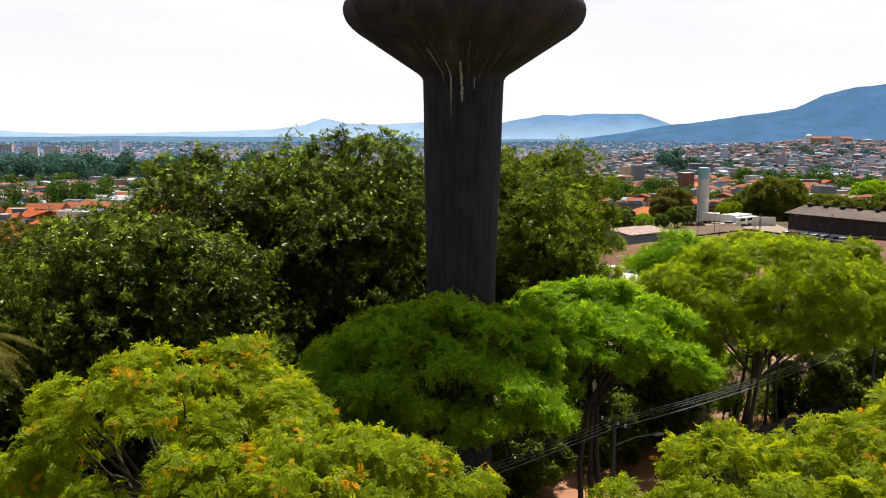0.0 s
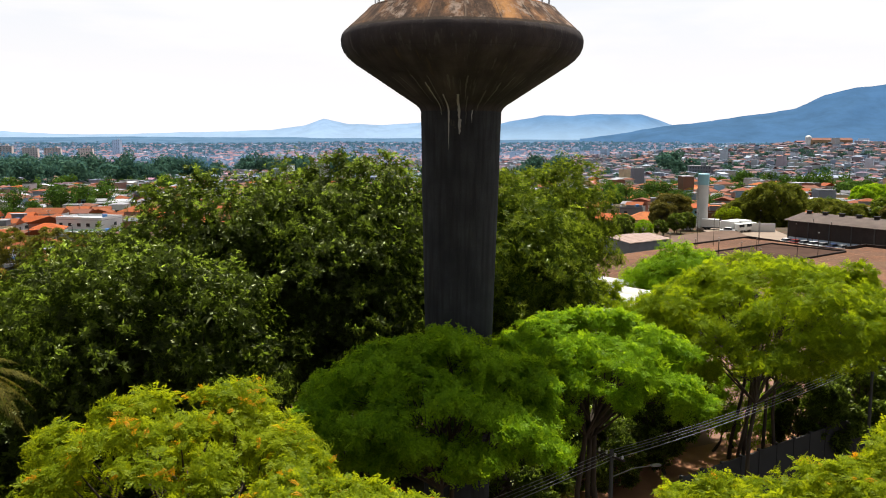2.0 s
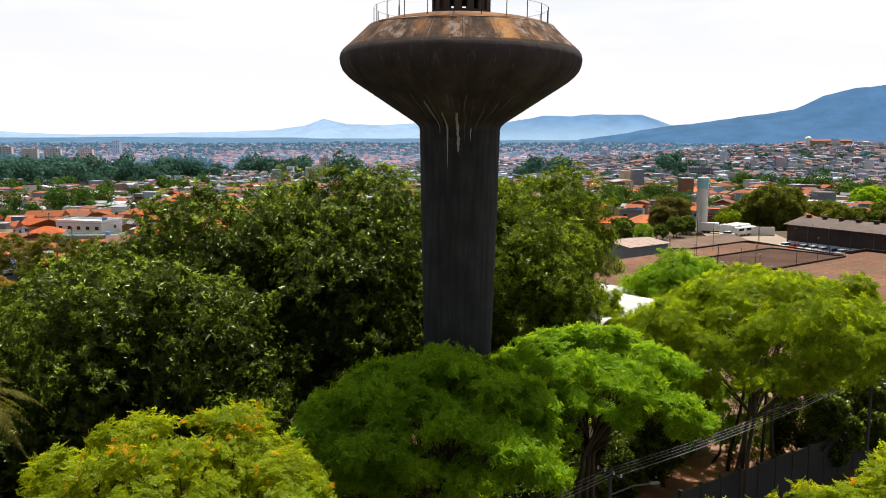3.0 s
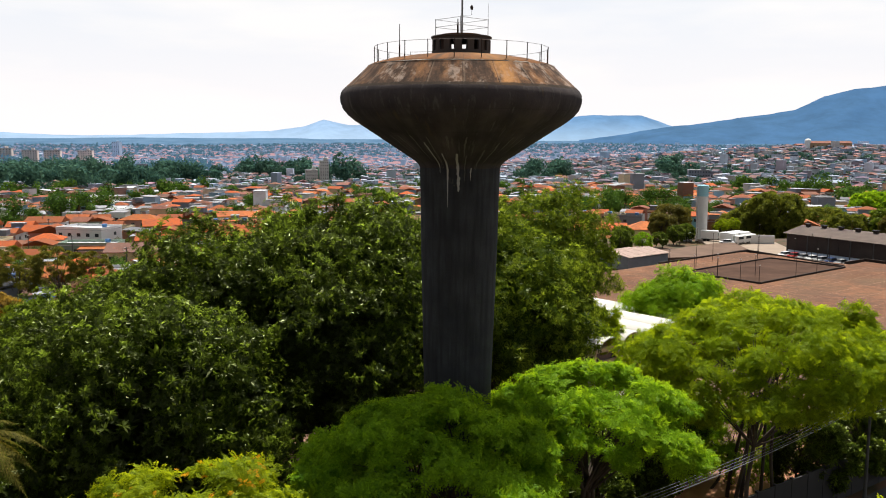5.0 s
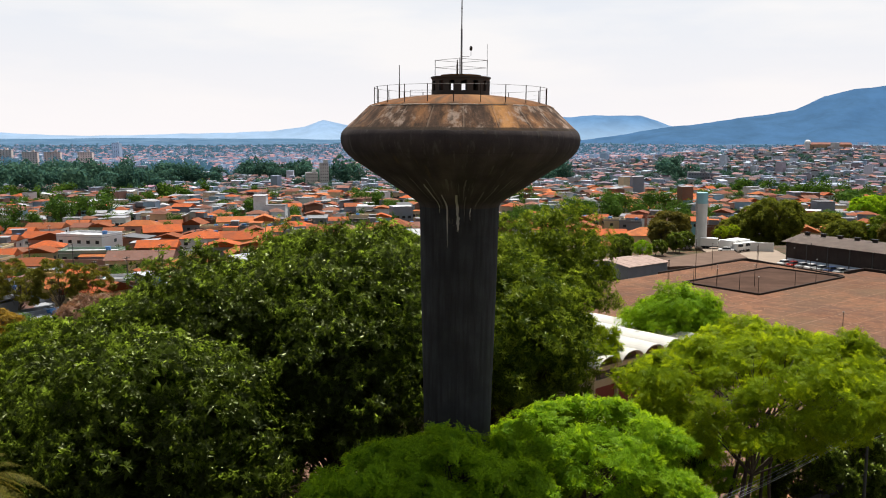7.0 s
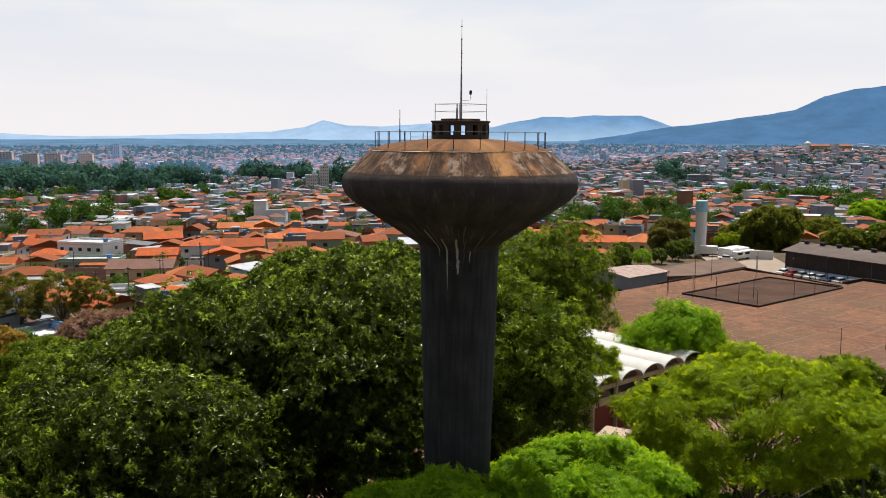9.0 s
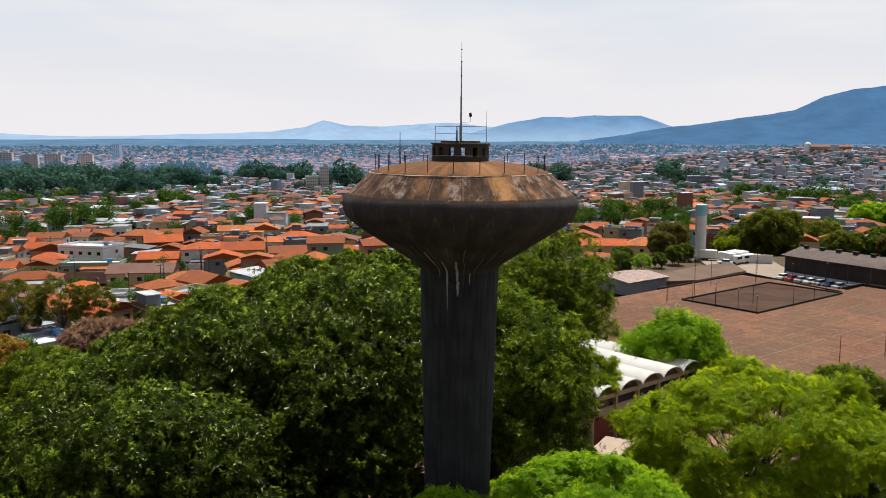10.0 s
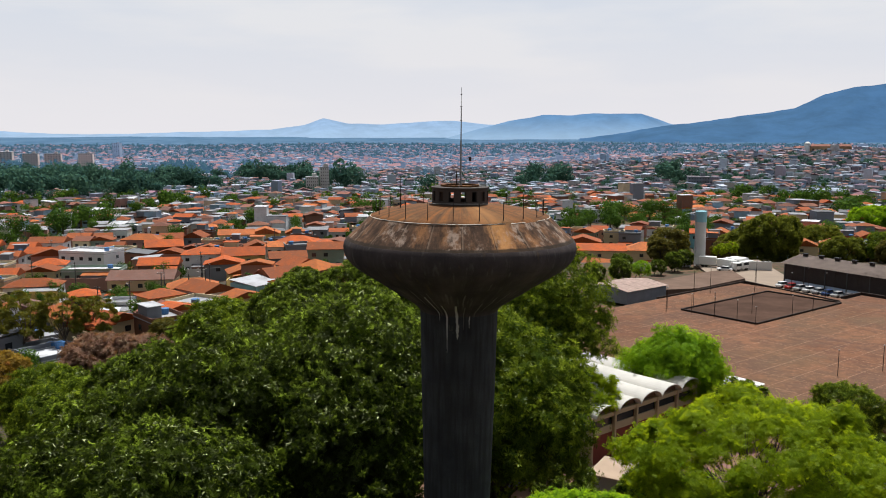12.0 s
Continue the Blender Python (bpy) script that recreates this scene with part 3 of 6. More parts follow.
def tree(name, label, x, y, z, crown, radii, template, size, count, leaf_mat, bark=None, lobes=26, seed=1, low=-0.25, lobe=0.3,
         trunk=0.35, flat=0.75, flowers=0, stems=1, lean=(0, 0), group="", inner=0.12, tufts=0, even=0.68, carpet=False, core=0.0, wild=0.0):
    """A broad tree: forked trunk, limbs to each bough, and a crown of many small leaves in lumpy masses."""
    r = rng(seed)
    t = thing(name, label, "tree", pose(x, y, z), group)
    mid = np.array([lean[0], lean[1], crown])
    c, d, lr = lobes_of(radii, lobes, seed, low, lobe, even, wild)
    # wood
    fork = np.array([lean[0] * 0.3, lean[1] * 0.3, max(1.2, crown - radii[2] * 0.9)])
    paths = []
    for s in range(stems):
        off = r.normal(size=2) * (0.25 if stems == 1 else 1.1 if stems < 5 else 2.2)
        foot = np.array([off[0], off[1], -0.4])
        knee = fork + np.array([off[0] * 0.6, off[1] * 0.6, r.uniform(-0.3, 0.6)])
        tr = trunk * r.uniform(0.8, 1.1)
        paths.append([(*foot, tr * 1.35), (*(foot * 0.75 + knee * 0.25 + r.normal(size=3) * 0.1), tr), (*(foot * 0.35 + knee * 0.65 + r.normal(size=3) * 0.15), tr * 0.88), (*knee, tr * 0.8)])
        for k in range(s, lobes, stems):
            end = mid + c[k] * 0.92
            m1 = knee * 0.62 + end * 0.38 + np.array([0, 0, 0.5]) + r.normal(size=3) * 0.35
            m2 = knee * 0.25 + end * 0.75 + np.array([0, 0, 0.4]) + r.normal(size=3) * 0.3
            paths.append([(*knee, tr * 0.5), (*m1, tr * 0.3), (*m2, tr * 0.18), (*end, tr * 0.07)])
    part("trunk", fast_mesh("trunk", *tubes(paths, 6)), bark or M_BARK, t, smooth=True)
    # leaves
    k = r.choice(lobes, count, p=lr ** 2 / (lr ** 2).sum())
    g = r.normal(size=(count, 3)) + d[k] * 1.0 + np.array([0, 0, 0.5])
    g /= np.linalg.norm(g, axis=1)[:, None]
    depth = np.where(r.random(count) < inner, r.uniform(0.1, 0.7, count), r.uniform(0.78, 1.12, count))
    if tufts:
        # leaves gather in sprays with dark gaps between
        hub = r.normal(size=(lobes, tufts, 3)) + d[:, None] * 1.0 + np.array([0, 0, 0.6])
        hub /= np.linalg.norm(hub, axis=2)[:, :, None]
        pick = hub[k, r.integers(0, tufts, count)]
        g = pick + r.normal(size=(count, 3)) * 0.17
        g /= np.linalg.norm(g, axis=1)[:, None]
        depth = depth + 0.14 * np.sum(g * pick, 1) ** 12
    at = mid + c[k] + g * (lr[k] * depth)[:, None] * np.array([1.15, 1.15, flat])
    if carpet:
        # twig ends gather in clusters over a softly swelling crown, with dark hollows between them
        spots = max(60, count // 12)
        zz = r.uniform(low, 1.0, spots)
        aa = r.uniform(0, 2 * math.pi, spots)
        gs = np.stack([np.cos(aa) * np.sqrt(1 - zz ** 2), np.sin(aa) * np.sqrt(1 - zz ** 2), zz], 1)
        swell = np.array([noise.fractal(Vector(p * 1.7 + seed), 1.0, 2.2, 4) for p in gs]) * 0.2
        skin = mid + gs * np.array(radii) * (1 + swell)[:, None]
        tuft = np.array([noise.noise(Vector(p * 0.5) + Vector((seed, 0, 0))) + 0.6 * noise.noise(Vector(p * 1.1)) for p in skin])
        skin = skin + gs * (1.9 * tuft - r.uniform(0.0, 0.9, spots))[:, None]
        own = r.integers(0, spots, count)
        off = r.normal(size=(count, 3)) * np.array([0.34, 0.34, 0.26])
        g = gs[own]
        at = skin[own] + off - g * 0.25
        g = g / np.array(radii) * radii[0] + off * 1.3
    out = g * 0.8 + r.normal(size=(count, 3)) * 0.45 + np.array([0, 0, 0.35])
    if carpet and core:
        deep = r.random(count) < core
        pull = r.uniform(0.15, 0.72, count)[:, None]
        at = np.where(deep[:, None], mid + (at - mid) * pull, at)
    fl = r.random(count) < flowers
    if flowers:
        patch = np.array([noise.noise(Vector(p * 1.3)) for p in at]) > 0.36
        fl = fl & patch & (g[:, 2] > 0.2)
    sz = size * r.uniform(0.7, 1.25, count)
    if carpet and core:
        sz = np.where(deep, sz * 2.4, sz)
    leaves = part("crown", fast_mesh("crown", *scatter(template, at[~fl], out[~fl], sz[~fl], seed + 7)), leaf_mat, t)
    if flowers:
        part("blossom", fast_mesh("blossom", *scatter(template, at[fl] + g[fl] * 0.12, out[fl], sz[fl] * 0.75, seed + 8)), M_FLOWER, leaves, "orange-yellow blossom")
    return t


# ---- ground ----
def ground_material():
    n = Nodes("dry_earth_and_grass")
    big = n.noise(0.02, 5.0)
    mid = n.noise(0.35, 5.0)
    fine = n.noise(4.0, 6.0)
    col = n.mix(n.ramp(mid, (0.4, 0.0), (0.6, 1.0)), (0.15, 0.075, 0.042), (0.05, 0.055, 0.018))
    col = n.mix(n.ramp(big, (0.4, 0.0), (0.62, 0.8)), col, (0.055, 0.056, 0.06))
    col = n.mix(n.math("MULTIPLY", fine, 0.5), col, (0.06, 0.05, 0.035))
    # woodland floor out beyond the town, distance haze painted in as blue base colour
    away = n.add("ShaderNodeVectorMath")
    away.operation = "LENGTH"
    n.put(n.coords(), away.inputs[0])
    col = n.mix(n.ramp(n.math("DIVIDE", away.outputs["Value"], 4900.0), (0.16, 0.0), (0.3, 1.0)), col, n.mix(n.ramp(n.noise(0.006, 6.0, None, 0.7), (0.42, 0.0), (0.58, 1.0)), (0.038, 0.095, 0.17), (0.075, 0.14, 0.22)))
    return n.surface(col, 0.95, 0.0, n.bump(fine, 0.5, 0.05), 0.1)


M_GROUND = ground_material()
rad = np.concatenate([np.linspace(0, 300, 40), np.geomspace(310, 4900, 70)])
ang = np.linspace(-math.pi, math.pi, 181)[:-1]
gx, gy = rad[:, None] * np.sin(ang), rad[:, None] * np.cos(ang)
gv = np.stack([gx, gy, land(gx, gy)], -1).reshape(-1, 3)
gi, gj = np.meshgrid(np.arange(len(rad) - 1), np.arange(180), indexing="ij")
gk = (gj + 1) % 180
gq = np.stack([gi * 180 + gj, (gi + 1) * 180 + gj, (gi + 1) * 180 + gk, gi * 180 + gk], -1).reshape(-1, 4)
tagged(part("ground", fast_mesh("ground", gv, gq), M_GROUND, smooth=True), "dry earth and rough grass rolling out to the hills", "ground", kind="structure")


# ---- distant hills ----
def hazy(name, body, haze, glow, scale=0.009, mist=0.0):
    """Far surfaces; the haze of kilometres of bright air is painted on as emission."""
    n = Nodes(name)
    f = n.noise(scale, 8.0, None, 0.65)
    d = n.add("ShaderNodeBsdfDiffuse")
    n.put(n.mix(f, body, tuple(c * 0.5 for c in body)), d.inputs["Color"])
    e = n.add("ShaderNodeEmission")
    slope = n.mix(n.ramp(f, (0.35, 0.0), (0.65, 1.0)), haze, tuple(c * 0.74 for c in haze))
    # paler glow towards the foot, painted as low-lying haze
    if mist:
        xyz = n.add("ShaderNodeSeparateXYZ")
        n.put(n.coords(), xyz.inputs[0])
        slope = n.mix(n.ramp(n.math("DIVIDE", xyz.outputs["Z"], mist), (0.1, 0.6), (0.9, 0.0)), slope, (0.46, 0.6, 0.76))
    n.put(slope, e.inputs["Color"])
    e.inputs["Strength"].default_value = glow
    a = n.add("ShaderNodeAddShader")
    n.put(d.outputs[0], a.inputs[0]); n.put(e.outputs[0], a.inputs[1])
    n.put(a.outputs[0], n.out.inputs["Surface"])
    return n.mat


def ridge(name, label, far, tops, deep, material, seed):
    """A range of hills: a crest over bearings, with spurs running down towards the town."""
    r = rng(seed)
    b = np.linspace(tops[0][0], tops[-1][0], 260)
    top = np.interp(b, [p[0] for p in tops], [p[1] for p in tops])
    rough = sum(r.uniform(0.5, 1) * np.sin(b * fq * 0.02 + r.uniform(0, 6)) / fq for fq in (2, 5, 9, 17, 31, 57)) * 9
    rows = []
    for k in np.linspace(0, 1, 26):
        dist = far - deep * k
        spur = np.array([noise.fractal(Vector((v * 0.006, k * 1.5, seed)), 1.0, 2.0, 5) for v in b]) * 45 * math.sin(math.pi * min(1, k * 1.1))
        h = (top + rough * 0.5) * (1 - k) ** 1.3 + spur * (1 - k) - 110 * k
        rows.append(np.stack([dist * b / 1506, np.full(260, dist), 25 + h * dist / far], -1))
    v = np.concatenate(rows)
    i, j = np.meshgrid(np.arange(25), np.arange(259), indexing="ij")
    q = np.stack([i * 260 + j, (i + 1) * 260 + j, (i + 1) * 260 + j + 1, i * 260 + j + 1], -1).reshape(-1, 4)
    return tagged(part(name, fast_mesh(name, v, q), material, smooth=True), label, "hills", kind="structure")


def crest(dist, *pairs):
    """Crest heights from bearings and rises over the horizon, both in 1/1506 of the distance."""
    return [(b, rise * dist / 1506) for b, rise in pairs]


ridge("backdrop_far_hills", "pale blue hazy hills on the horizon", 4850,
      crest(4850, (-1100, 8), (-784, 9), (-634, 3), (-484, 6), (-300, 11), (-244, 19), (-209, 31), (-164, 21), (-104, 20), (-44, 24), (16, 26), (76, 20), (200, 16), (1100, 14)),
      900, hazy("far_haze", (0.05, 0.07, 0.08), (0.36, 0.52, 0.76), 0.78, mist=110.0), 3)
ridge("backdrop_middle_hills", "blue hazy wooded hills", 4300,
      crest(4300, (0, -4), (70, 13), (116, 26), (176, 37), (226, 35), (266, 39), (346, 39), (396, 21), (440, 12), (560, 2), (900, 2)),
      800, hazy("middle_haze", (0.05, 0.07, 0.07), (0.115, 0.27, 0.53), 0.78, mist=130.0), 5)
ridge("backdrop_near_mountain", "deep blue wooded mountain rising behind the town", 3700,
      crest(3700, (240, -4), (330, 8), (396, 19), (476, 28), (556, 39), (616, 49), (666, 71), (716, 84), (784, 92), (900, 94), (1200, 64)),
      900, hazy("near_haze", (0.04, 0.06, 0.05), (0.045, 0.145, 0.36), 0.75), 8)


# ---- the water tower ----
M_LIP = plain("pale_mortar", (0.58, 0.53, 0.47), 0.9, scale=6)
TX, TY = 1.2, 50.0
tower = thing("water_tower", "dark weathered concrete mushroom water tower with rust-brown crown", "water tower", pose(TX - 0.27, TY, 0, 0, 0.5, 0))
part("shaft", fast_mesh("shaft", *lathe([(2.2, -0.5), (1.99, 0.3), (1.98, 13), (2.02, 15.5), (2.13, 19.7), (2.24, 23.8), (2.28, 26.4), (2.33, 28.15)], 96)), M_CONCRETE, tower, smooth=True)
part("tank", fast_mesh("tank", *lathe([(2.33, 28.15), (2.42, 28.33), (2.62, 28.52), (2.9, 28.7), (4.4, 29.68), (6.08, 30.77), (6.45, 31.07), (6.73, 31.4), (6.87, 31.75), (6.9, 32.05), (6.85, 32.3), (6.73, 32.5)], 96)), M_TANK, tower, smooth=True)
part("tank_shoulder", fast_mesh("tank_shoulder", *lathe([(6.73, 32.5), (5.97, 33.19), (5.32, 33.82)], 96)), M_SHOULDER, tower, "rust-brown lichen-covered sloping shoulder")
part("tank_roof", fast_mesh("tank_roof", *lathe([(5.32, 33.82), (5.22, 33.9), (5.0, 33.98), (4.2, 34.2), (3.2, 34.37), (2.2, 34.48), (1.5, 34.52), (0.05, 34.53)], 96)), M_CROWN, tower, "ochre domed roof", smooth=True)
lr = rng(17)
step = 0
while step < 96:
    run = int(lr.integers(1, 4))
    if lr.random() < 0.8:
        a = 2 * math.pi * (step + run / 2) / 96
        part("gutter_lip", fast_mesh("gutter_lip", *lathe([(5.318, 33.828 - 0.05 * lr.random() ** 2), (5.325 + 0.012 * lr.random(), 33.835 + 0.02 * lr.random()), (5.29, 33.855)], run * 2, 2 * math.pi * step / 96, 2 * math.pi * run / 96)), M_LIP, tower)
    step += run

# the lantern on the roof: a ring of small openings between piers under a slab
part("lantern_base", fast_mesh("lantern_base", *lathe([(1.66, 34.41), (1.66, 34.74), (1.46, 34.74), (1.46, 34.41)], 48)), M_DARKCON, tower)
part("lantern_roof", fast_mesh("lantern_roof", *lathe([(1.46, 35.30), (1.66, 35.30), (1.66, 35.44), (1.73, 35.46), (1.73, 35.54), (0.05, 35.59)], 48)), M_DARKCON, tower, "dark slab roof of the lantern")
part("lantern_curb", fast_mesh("lantern_curb", *lathe([(1.15, 35.56), (1.15, 35.66), (0.95, 35.66), (0.95, 35.56)], 40)), M_CROWN, tower)
for i in range(15):
    a = 2 * math.pi * i / 15 + radians(17)
    part("lantern_pier", boxed(1.56 * math.sin(a), -1.56 * math.cos(a), 35.02, 0.38, 0.2, 0.62, a, 0.015), M_DARKCON, tower)
    b = a + 0.209
    for s in (-0.15, 0.15):
        part("lantern_frame", boxed(1.6 * math.sin(b) + s * math.cos(b), -1.6 * math.cos(b) + s * math.sin(b), 35.02, 0.035, 0.05, 0.56, b), M_CONCRETE, tower, "pale opening frame")
    if i in (1, 2, 5, 8, 12):
        part("lantern_shutter", boxed(1.52 * math.sin(a + 0.209), -1.52 * math.cos(a + 0.209), 35.02, 0.3, 0.04, 0.6, a + 0.209), M_RUST, tower)
railing = part("guard_rail", fast_mesh("guard_rail", *tubes(
    [[(4.95 * math.sin(a), -4.95 * math.cos(a), z, 0.011) for a in np.linspace(0, 2 * math.pi, 73)] for z in (34.9,)], 6)), M_STEEL, tower)
part("middle_rail", fast_mesh("middle_rail", *tubes(
    [[(4.95 * math.sin(a), -4.95 * math.cos(a), 34.42, 0.005) for a in np.linspace(0.9, 2 * math.pi - 1.2, 61)]], 6)), M_STEEL, tower)
for i in range(22):
    a = radians(-5.4 + i * 16.364)
    px, py = 4.95 * math.sin(a), -4.95 * math.cos(a)
    part("rail_post", fast_mesh("rail_post", *tubes([[(px, py, 33.9, 0.036), (px, py, 34.0, 0.026), (px, py, 34.92, 0.026)]], 6)), M_RUST, railing)
# gate frame in the guard rail
gate = [[(-3.0, 2.6, 33.9, 0.02), (-3.0, 2.6, 34.95, 0.02)], [(-3.0, 2.6, 34.93, 0.013), (-1.7, 2.2, 34.93, 0.013)], [(-3.0, 2.6, 34.6, 0.012), (-1.7, 2.2, 34.6, 0.012)], [(-1.7, 2.2, 34.1, 0.02), (-1.7, 2.2, 34.95, 0.02)]]
part("ladder_gate", fast_mesh("ladder_gate", *tubes(gate, 6)), M_STEEL, tower)
# square guard on the lantern
corners = [(-1.48, 0.1), (-0.1, -1.4), (1.5, -0.1), (0.1, 1.4)]
for k in range(4):
    (ax, ay), (bx, by) = corners[k], corners[(k + 1) % 4]
    part("lantern_post", fast_mesh("lantern_post", *tubes([[(ax, ay, 35.5, 0.02), (ax, ay, 36.53, 0.02)]], 6)), M_STEEL, tower)
    for z in (36.5, 36.08):
        part("lantern_rail", fast_mesh("lantern_rail", *tubes([[(ax, ay, z, 0.013), (bx, by, z, 0.013)]], 6)), M_STEEL, tower)
mast = part("mast", fast_mesh("mast", *tubes([[(0.02, 0, 35.35, 0.06), (0.02, 0, 38.2, 0.05), (0.02, 0, 38.21, 0.036), (0.02, 0, 40.2, 0.03), (0.02, 0, 40.21, 0.014), (0.02, 0, 41.3, 0.01)]], 8)), M_STEEL, tower)
for z in (36.4, 38.2, 39.4, 40.2, 40.9):
    part("mast_clamp", boxed(0.02, 0, z, 0.085, 0.085, 0.05, 0.4, 0.01), M_RUST, mast)
part("lantern_pipe", fast_mesh("lantern_pipe", *tubes([[(-0.22, -0.35, 35.35, 0.05), (-0.22, -0.35, 36.25, 0.05), (-0.22, -0.35, 36.27, 0.03), (-0.22, -0.35, 36.5, 0.03)]], 8)), M_RUST, tower)
part("side_aerial", fast_mesh("side_aerial", *tubes([[(1.5, -0.1, 36.3, 0.012), (1.5, -0.1, 37.4, 0.008)]], 6)), M_STEEL, tower)
beacon = part("beacon_arm", fast_mesh("beacon_arm", *tubes([[(0.05, 0, 36.72, 0.012), (0.42, -0.1, 36.7, 0.012), (0.56, -0.12, 36.78, 0.012), (0.56, -0.12, 37.06, 0.012)]], 6)), M_RUST, tower)
part("beacon", fast_mesh("beacon", *lathe([(0.015, 0), (0.075, 0.02), (0.085, 0.15), (0.06, 0.24), (0.015, 0.26)], 12)), M_RUST, beacon, "dark warning lamp", at=pose(0.56, -0.12, 37.04))
part("roof_aerial", fast_mesh("roof_aerial", *tubes([[(-3.5, -0.6, 33.95, 0.05), (-3.5, -0.6, 35.0, 0.045), (-3.5, -0.6, 35.02, 0.028), (-3.5, -0.6, 36.15, 0.02)]], 6)), M_RUST, tower)
# pale mineral runs down the funnel and the shaft
def run_down(a, top, bottom, wide):
    """A drip of lime that follows the tank's underside."""
    zs = np.linspace(bottom, top, 14)
    rr = np.interp(zs, [15, 24.5, 27, 28.15, 28.33, 28.52, 28.7, 30.77], [2.01, 2.25, 2.29, 2.33, 2.42, 2.62, 2.9, 6.05]) + 0.012
    w = wide * np.minimum(1, np.linspace(0.15, 1.6, 14)) * (0.75 + 0.5 * rng(int(a * 90) + 500).random(14))
    aa = a + np.cumsum(rng(int(a * 70) + 900).normal(size=14)) * 0.004
    v = [(r * math.sin(b + s * h / r), -r * math.cos(b + s * h / r), z) for r, z, h, b in zip(rr, zs, w, aa) for s in (-0.5, 0.5)]
    return fast_mesh("lime_run", v, [(2 * i, 2 * i + 1, 2 * i + 3, 2 * i + 2) for i in range(13)])


for k, (b, z, w, h) in enumerate(((-0.26, 27.50, 0.05, 0.34), (-0.235, 27.36, 0.16, 0.05), (-0.19, 27.46, 0.05, 0.28), (-0.155, 27.22, 0.10, 0.05))):
    part("painted_scrawl", boxed(2.318 * math.sin(b), -2.318 * math.cos(b), z, w, 0.016, h, b), M_DARKCON, tower, "illegible dark painted scrawl")
M_FAINT = plain("faint_mineral_streak", (0.13, 0.115, 0.10), 0.9, scale=6)
for a, top, bottom, wide in ((-0.32, 29.0, 26.0, 0.09), (-0.07, 29.0, 26.9, 0.14), (-0.05, 27.7, 26.85, 0.16), (-0.50, 29.6, 27.9, 0.08), (0.24, 28.2, 27.5, 0.06)):
    part("lime_run", run_down(a, top, bottom, wide), M_CREAMSTREAK, tower, "pale lime stain")
for a, top, bottom, wide in ((-0.62, 30.2, 28.6, 0.09), (-0.42, 29.9, 28.2, 0.07), (0.1, 28.9, 27.4, 0.06), (0.36, 29.2, 28.1, 0.09), (0.5, 29.6, 28.5, 0.10), (-0.78, 30.0, 29.0, 0.09), (0.62, 29.9, 29.0, 0.08),
                             (0.05, 29.9, 28.7, 0.08), (1.0, 30.4, 29.8, 0.10), (-1.1, 30.5, 29.8, 0.09), (0.78, 30.1, 29.0, 0.06), (-0.95, 30.2, 29.0, 0.07), (-0.18, 30.3, 29.2, 0.16)):
    part("lime_run", run_down(a, top, bottom, wide), M_FAINT, tower, "faint lime stain")

# ---- trees round the tower ----
DARK = "tall dense evergreen tree with dark glossy leaves in rosettes"
for x, y, crown, radii, count, low, seed in (
        (-6.8, 67, 15.4, (9.2, 8.9, 9.5), 18000, -0.75, 11), (-16.8, 63, 13.9, (9.2, 8.4, 9.3), 18000, -0.7, 12), (-25.6, 58, 11.2, (7.6, 7.2, 7.8), 13000, -0.75, 13),
        (-17.4, 51.5, 11.8, (8.0, 7.5, 9.0), 19000, -0.85, 14), (-34, 54, 6.0, (6.4, 6.4, 6.0), 8000, -0.8, 15), (-7.6, 59, 13.4, (5.8, 4.8, 7.6), 11000, -0.45, 17),
        (-28, 47.5, 8.0, (6.0, 5.5, 6.4), 9000, -0.85, 18), (-13, 78, 14.6, (8.4, 7.5, 8.6), 7000, -0.3, 19), (-24, 71, 9.4, (6.4, 6.4, 7.4), 6000, -0.3, 20)):
    tree("evergreen_tree", DARK, x, y, 0, crown, radii, WHORL, 0.42, count, M_LEAFDARK, None, 90, seed, low=low, lobe=0.12, trunk=0.2, flat=1.0, stems=3, even=0.82, carpet=True, core=0.34, group="evergreens behind the tower")
for x, y, crown, radii, count, low, seed in ((4.7, 70.5, 13.8, (8.4, 8.0, 9.0), 17000, -0.35, 16), (12.8, 107, 13.6, (9.0, 8.6, 10.0), 12000, -0.3, 28)):
    tree("evergreen_tree", "tall leafy tree with sunlit olive-green foliage", x, y, 0, crown, radii, WHORLS, 0.46, count, M_LEAFMID, None, 90, seed, low=low, lobe=0.12, trunk=0.24, flat=1.0, stems=3, even=0.8, carpet=True, core=0.24, group="evergreens behind the tower")
YEL = "spreading feathery tree with yellow-green leaves and orange blossom"
GRN = "spreading feathery tree with fresh green leaves and dark trunks"
for x, y, crown, radii, count, lobes, seed, fl in ((-10.0, 32.0, 12.2, (6.3, 5.6, 4.4), 11000, 50, 21, 0.45), (-3.8, 26.0, 11.9, (5.5, 4.6, 4.0), 9500, 42, 22, 0.45),
                                                   (17.0, 30.0, 11.6, (4.8, 4.4, 4.0), 7500, 38, 23, 0.12), (10.2, 26.8, 11.2, (4.8, 4.2, 3.8), 7500, 38, 29, 0.12)):
    tree("flowering_tree", YEL, x, y, 0, crown, radii, FEATHER, 0.37, int(count * 1.3), M_LEAFYEL, None, lobes, seed, low=-0.3, lobe=0.2, flowers=fl, stems=2, tufts=10, wild=0.45, group="flowering trees by the road")
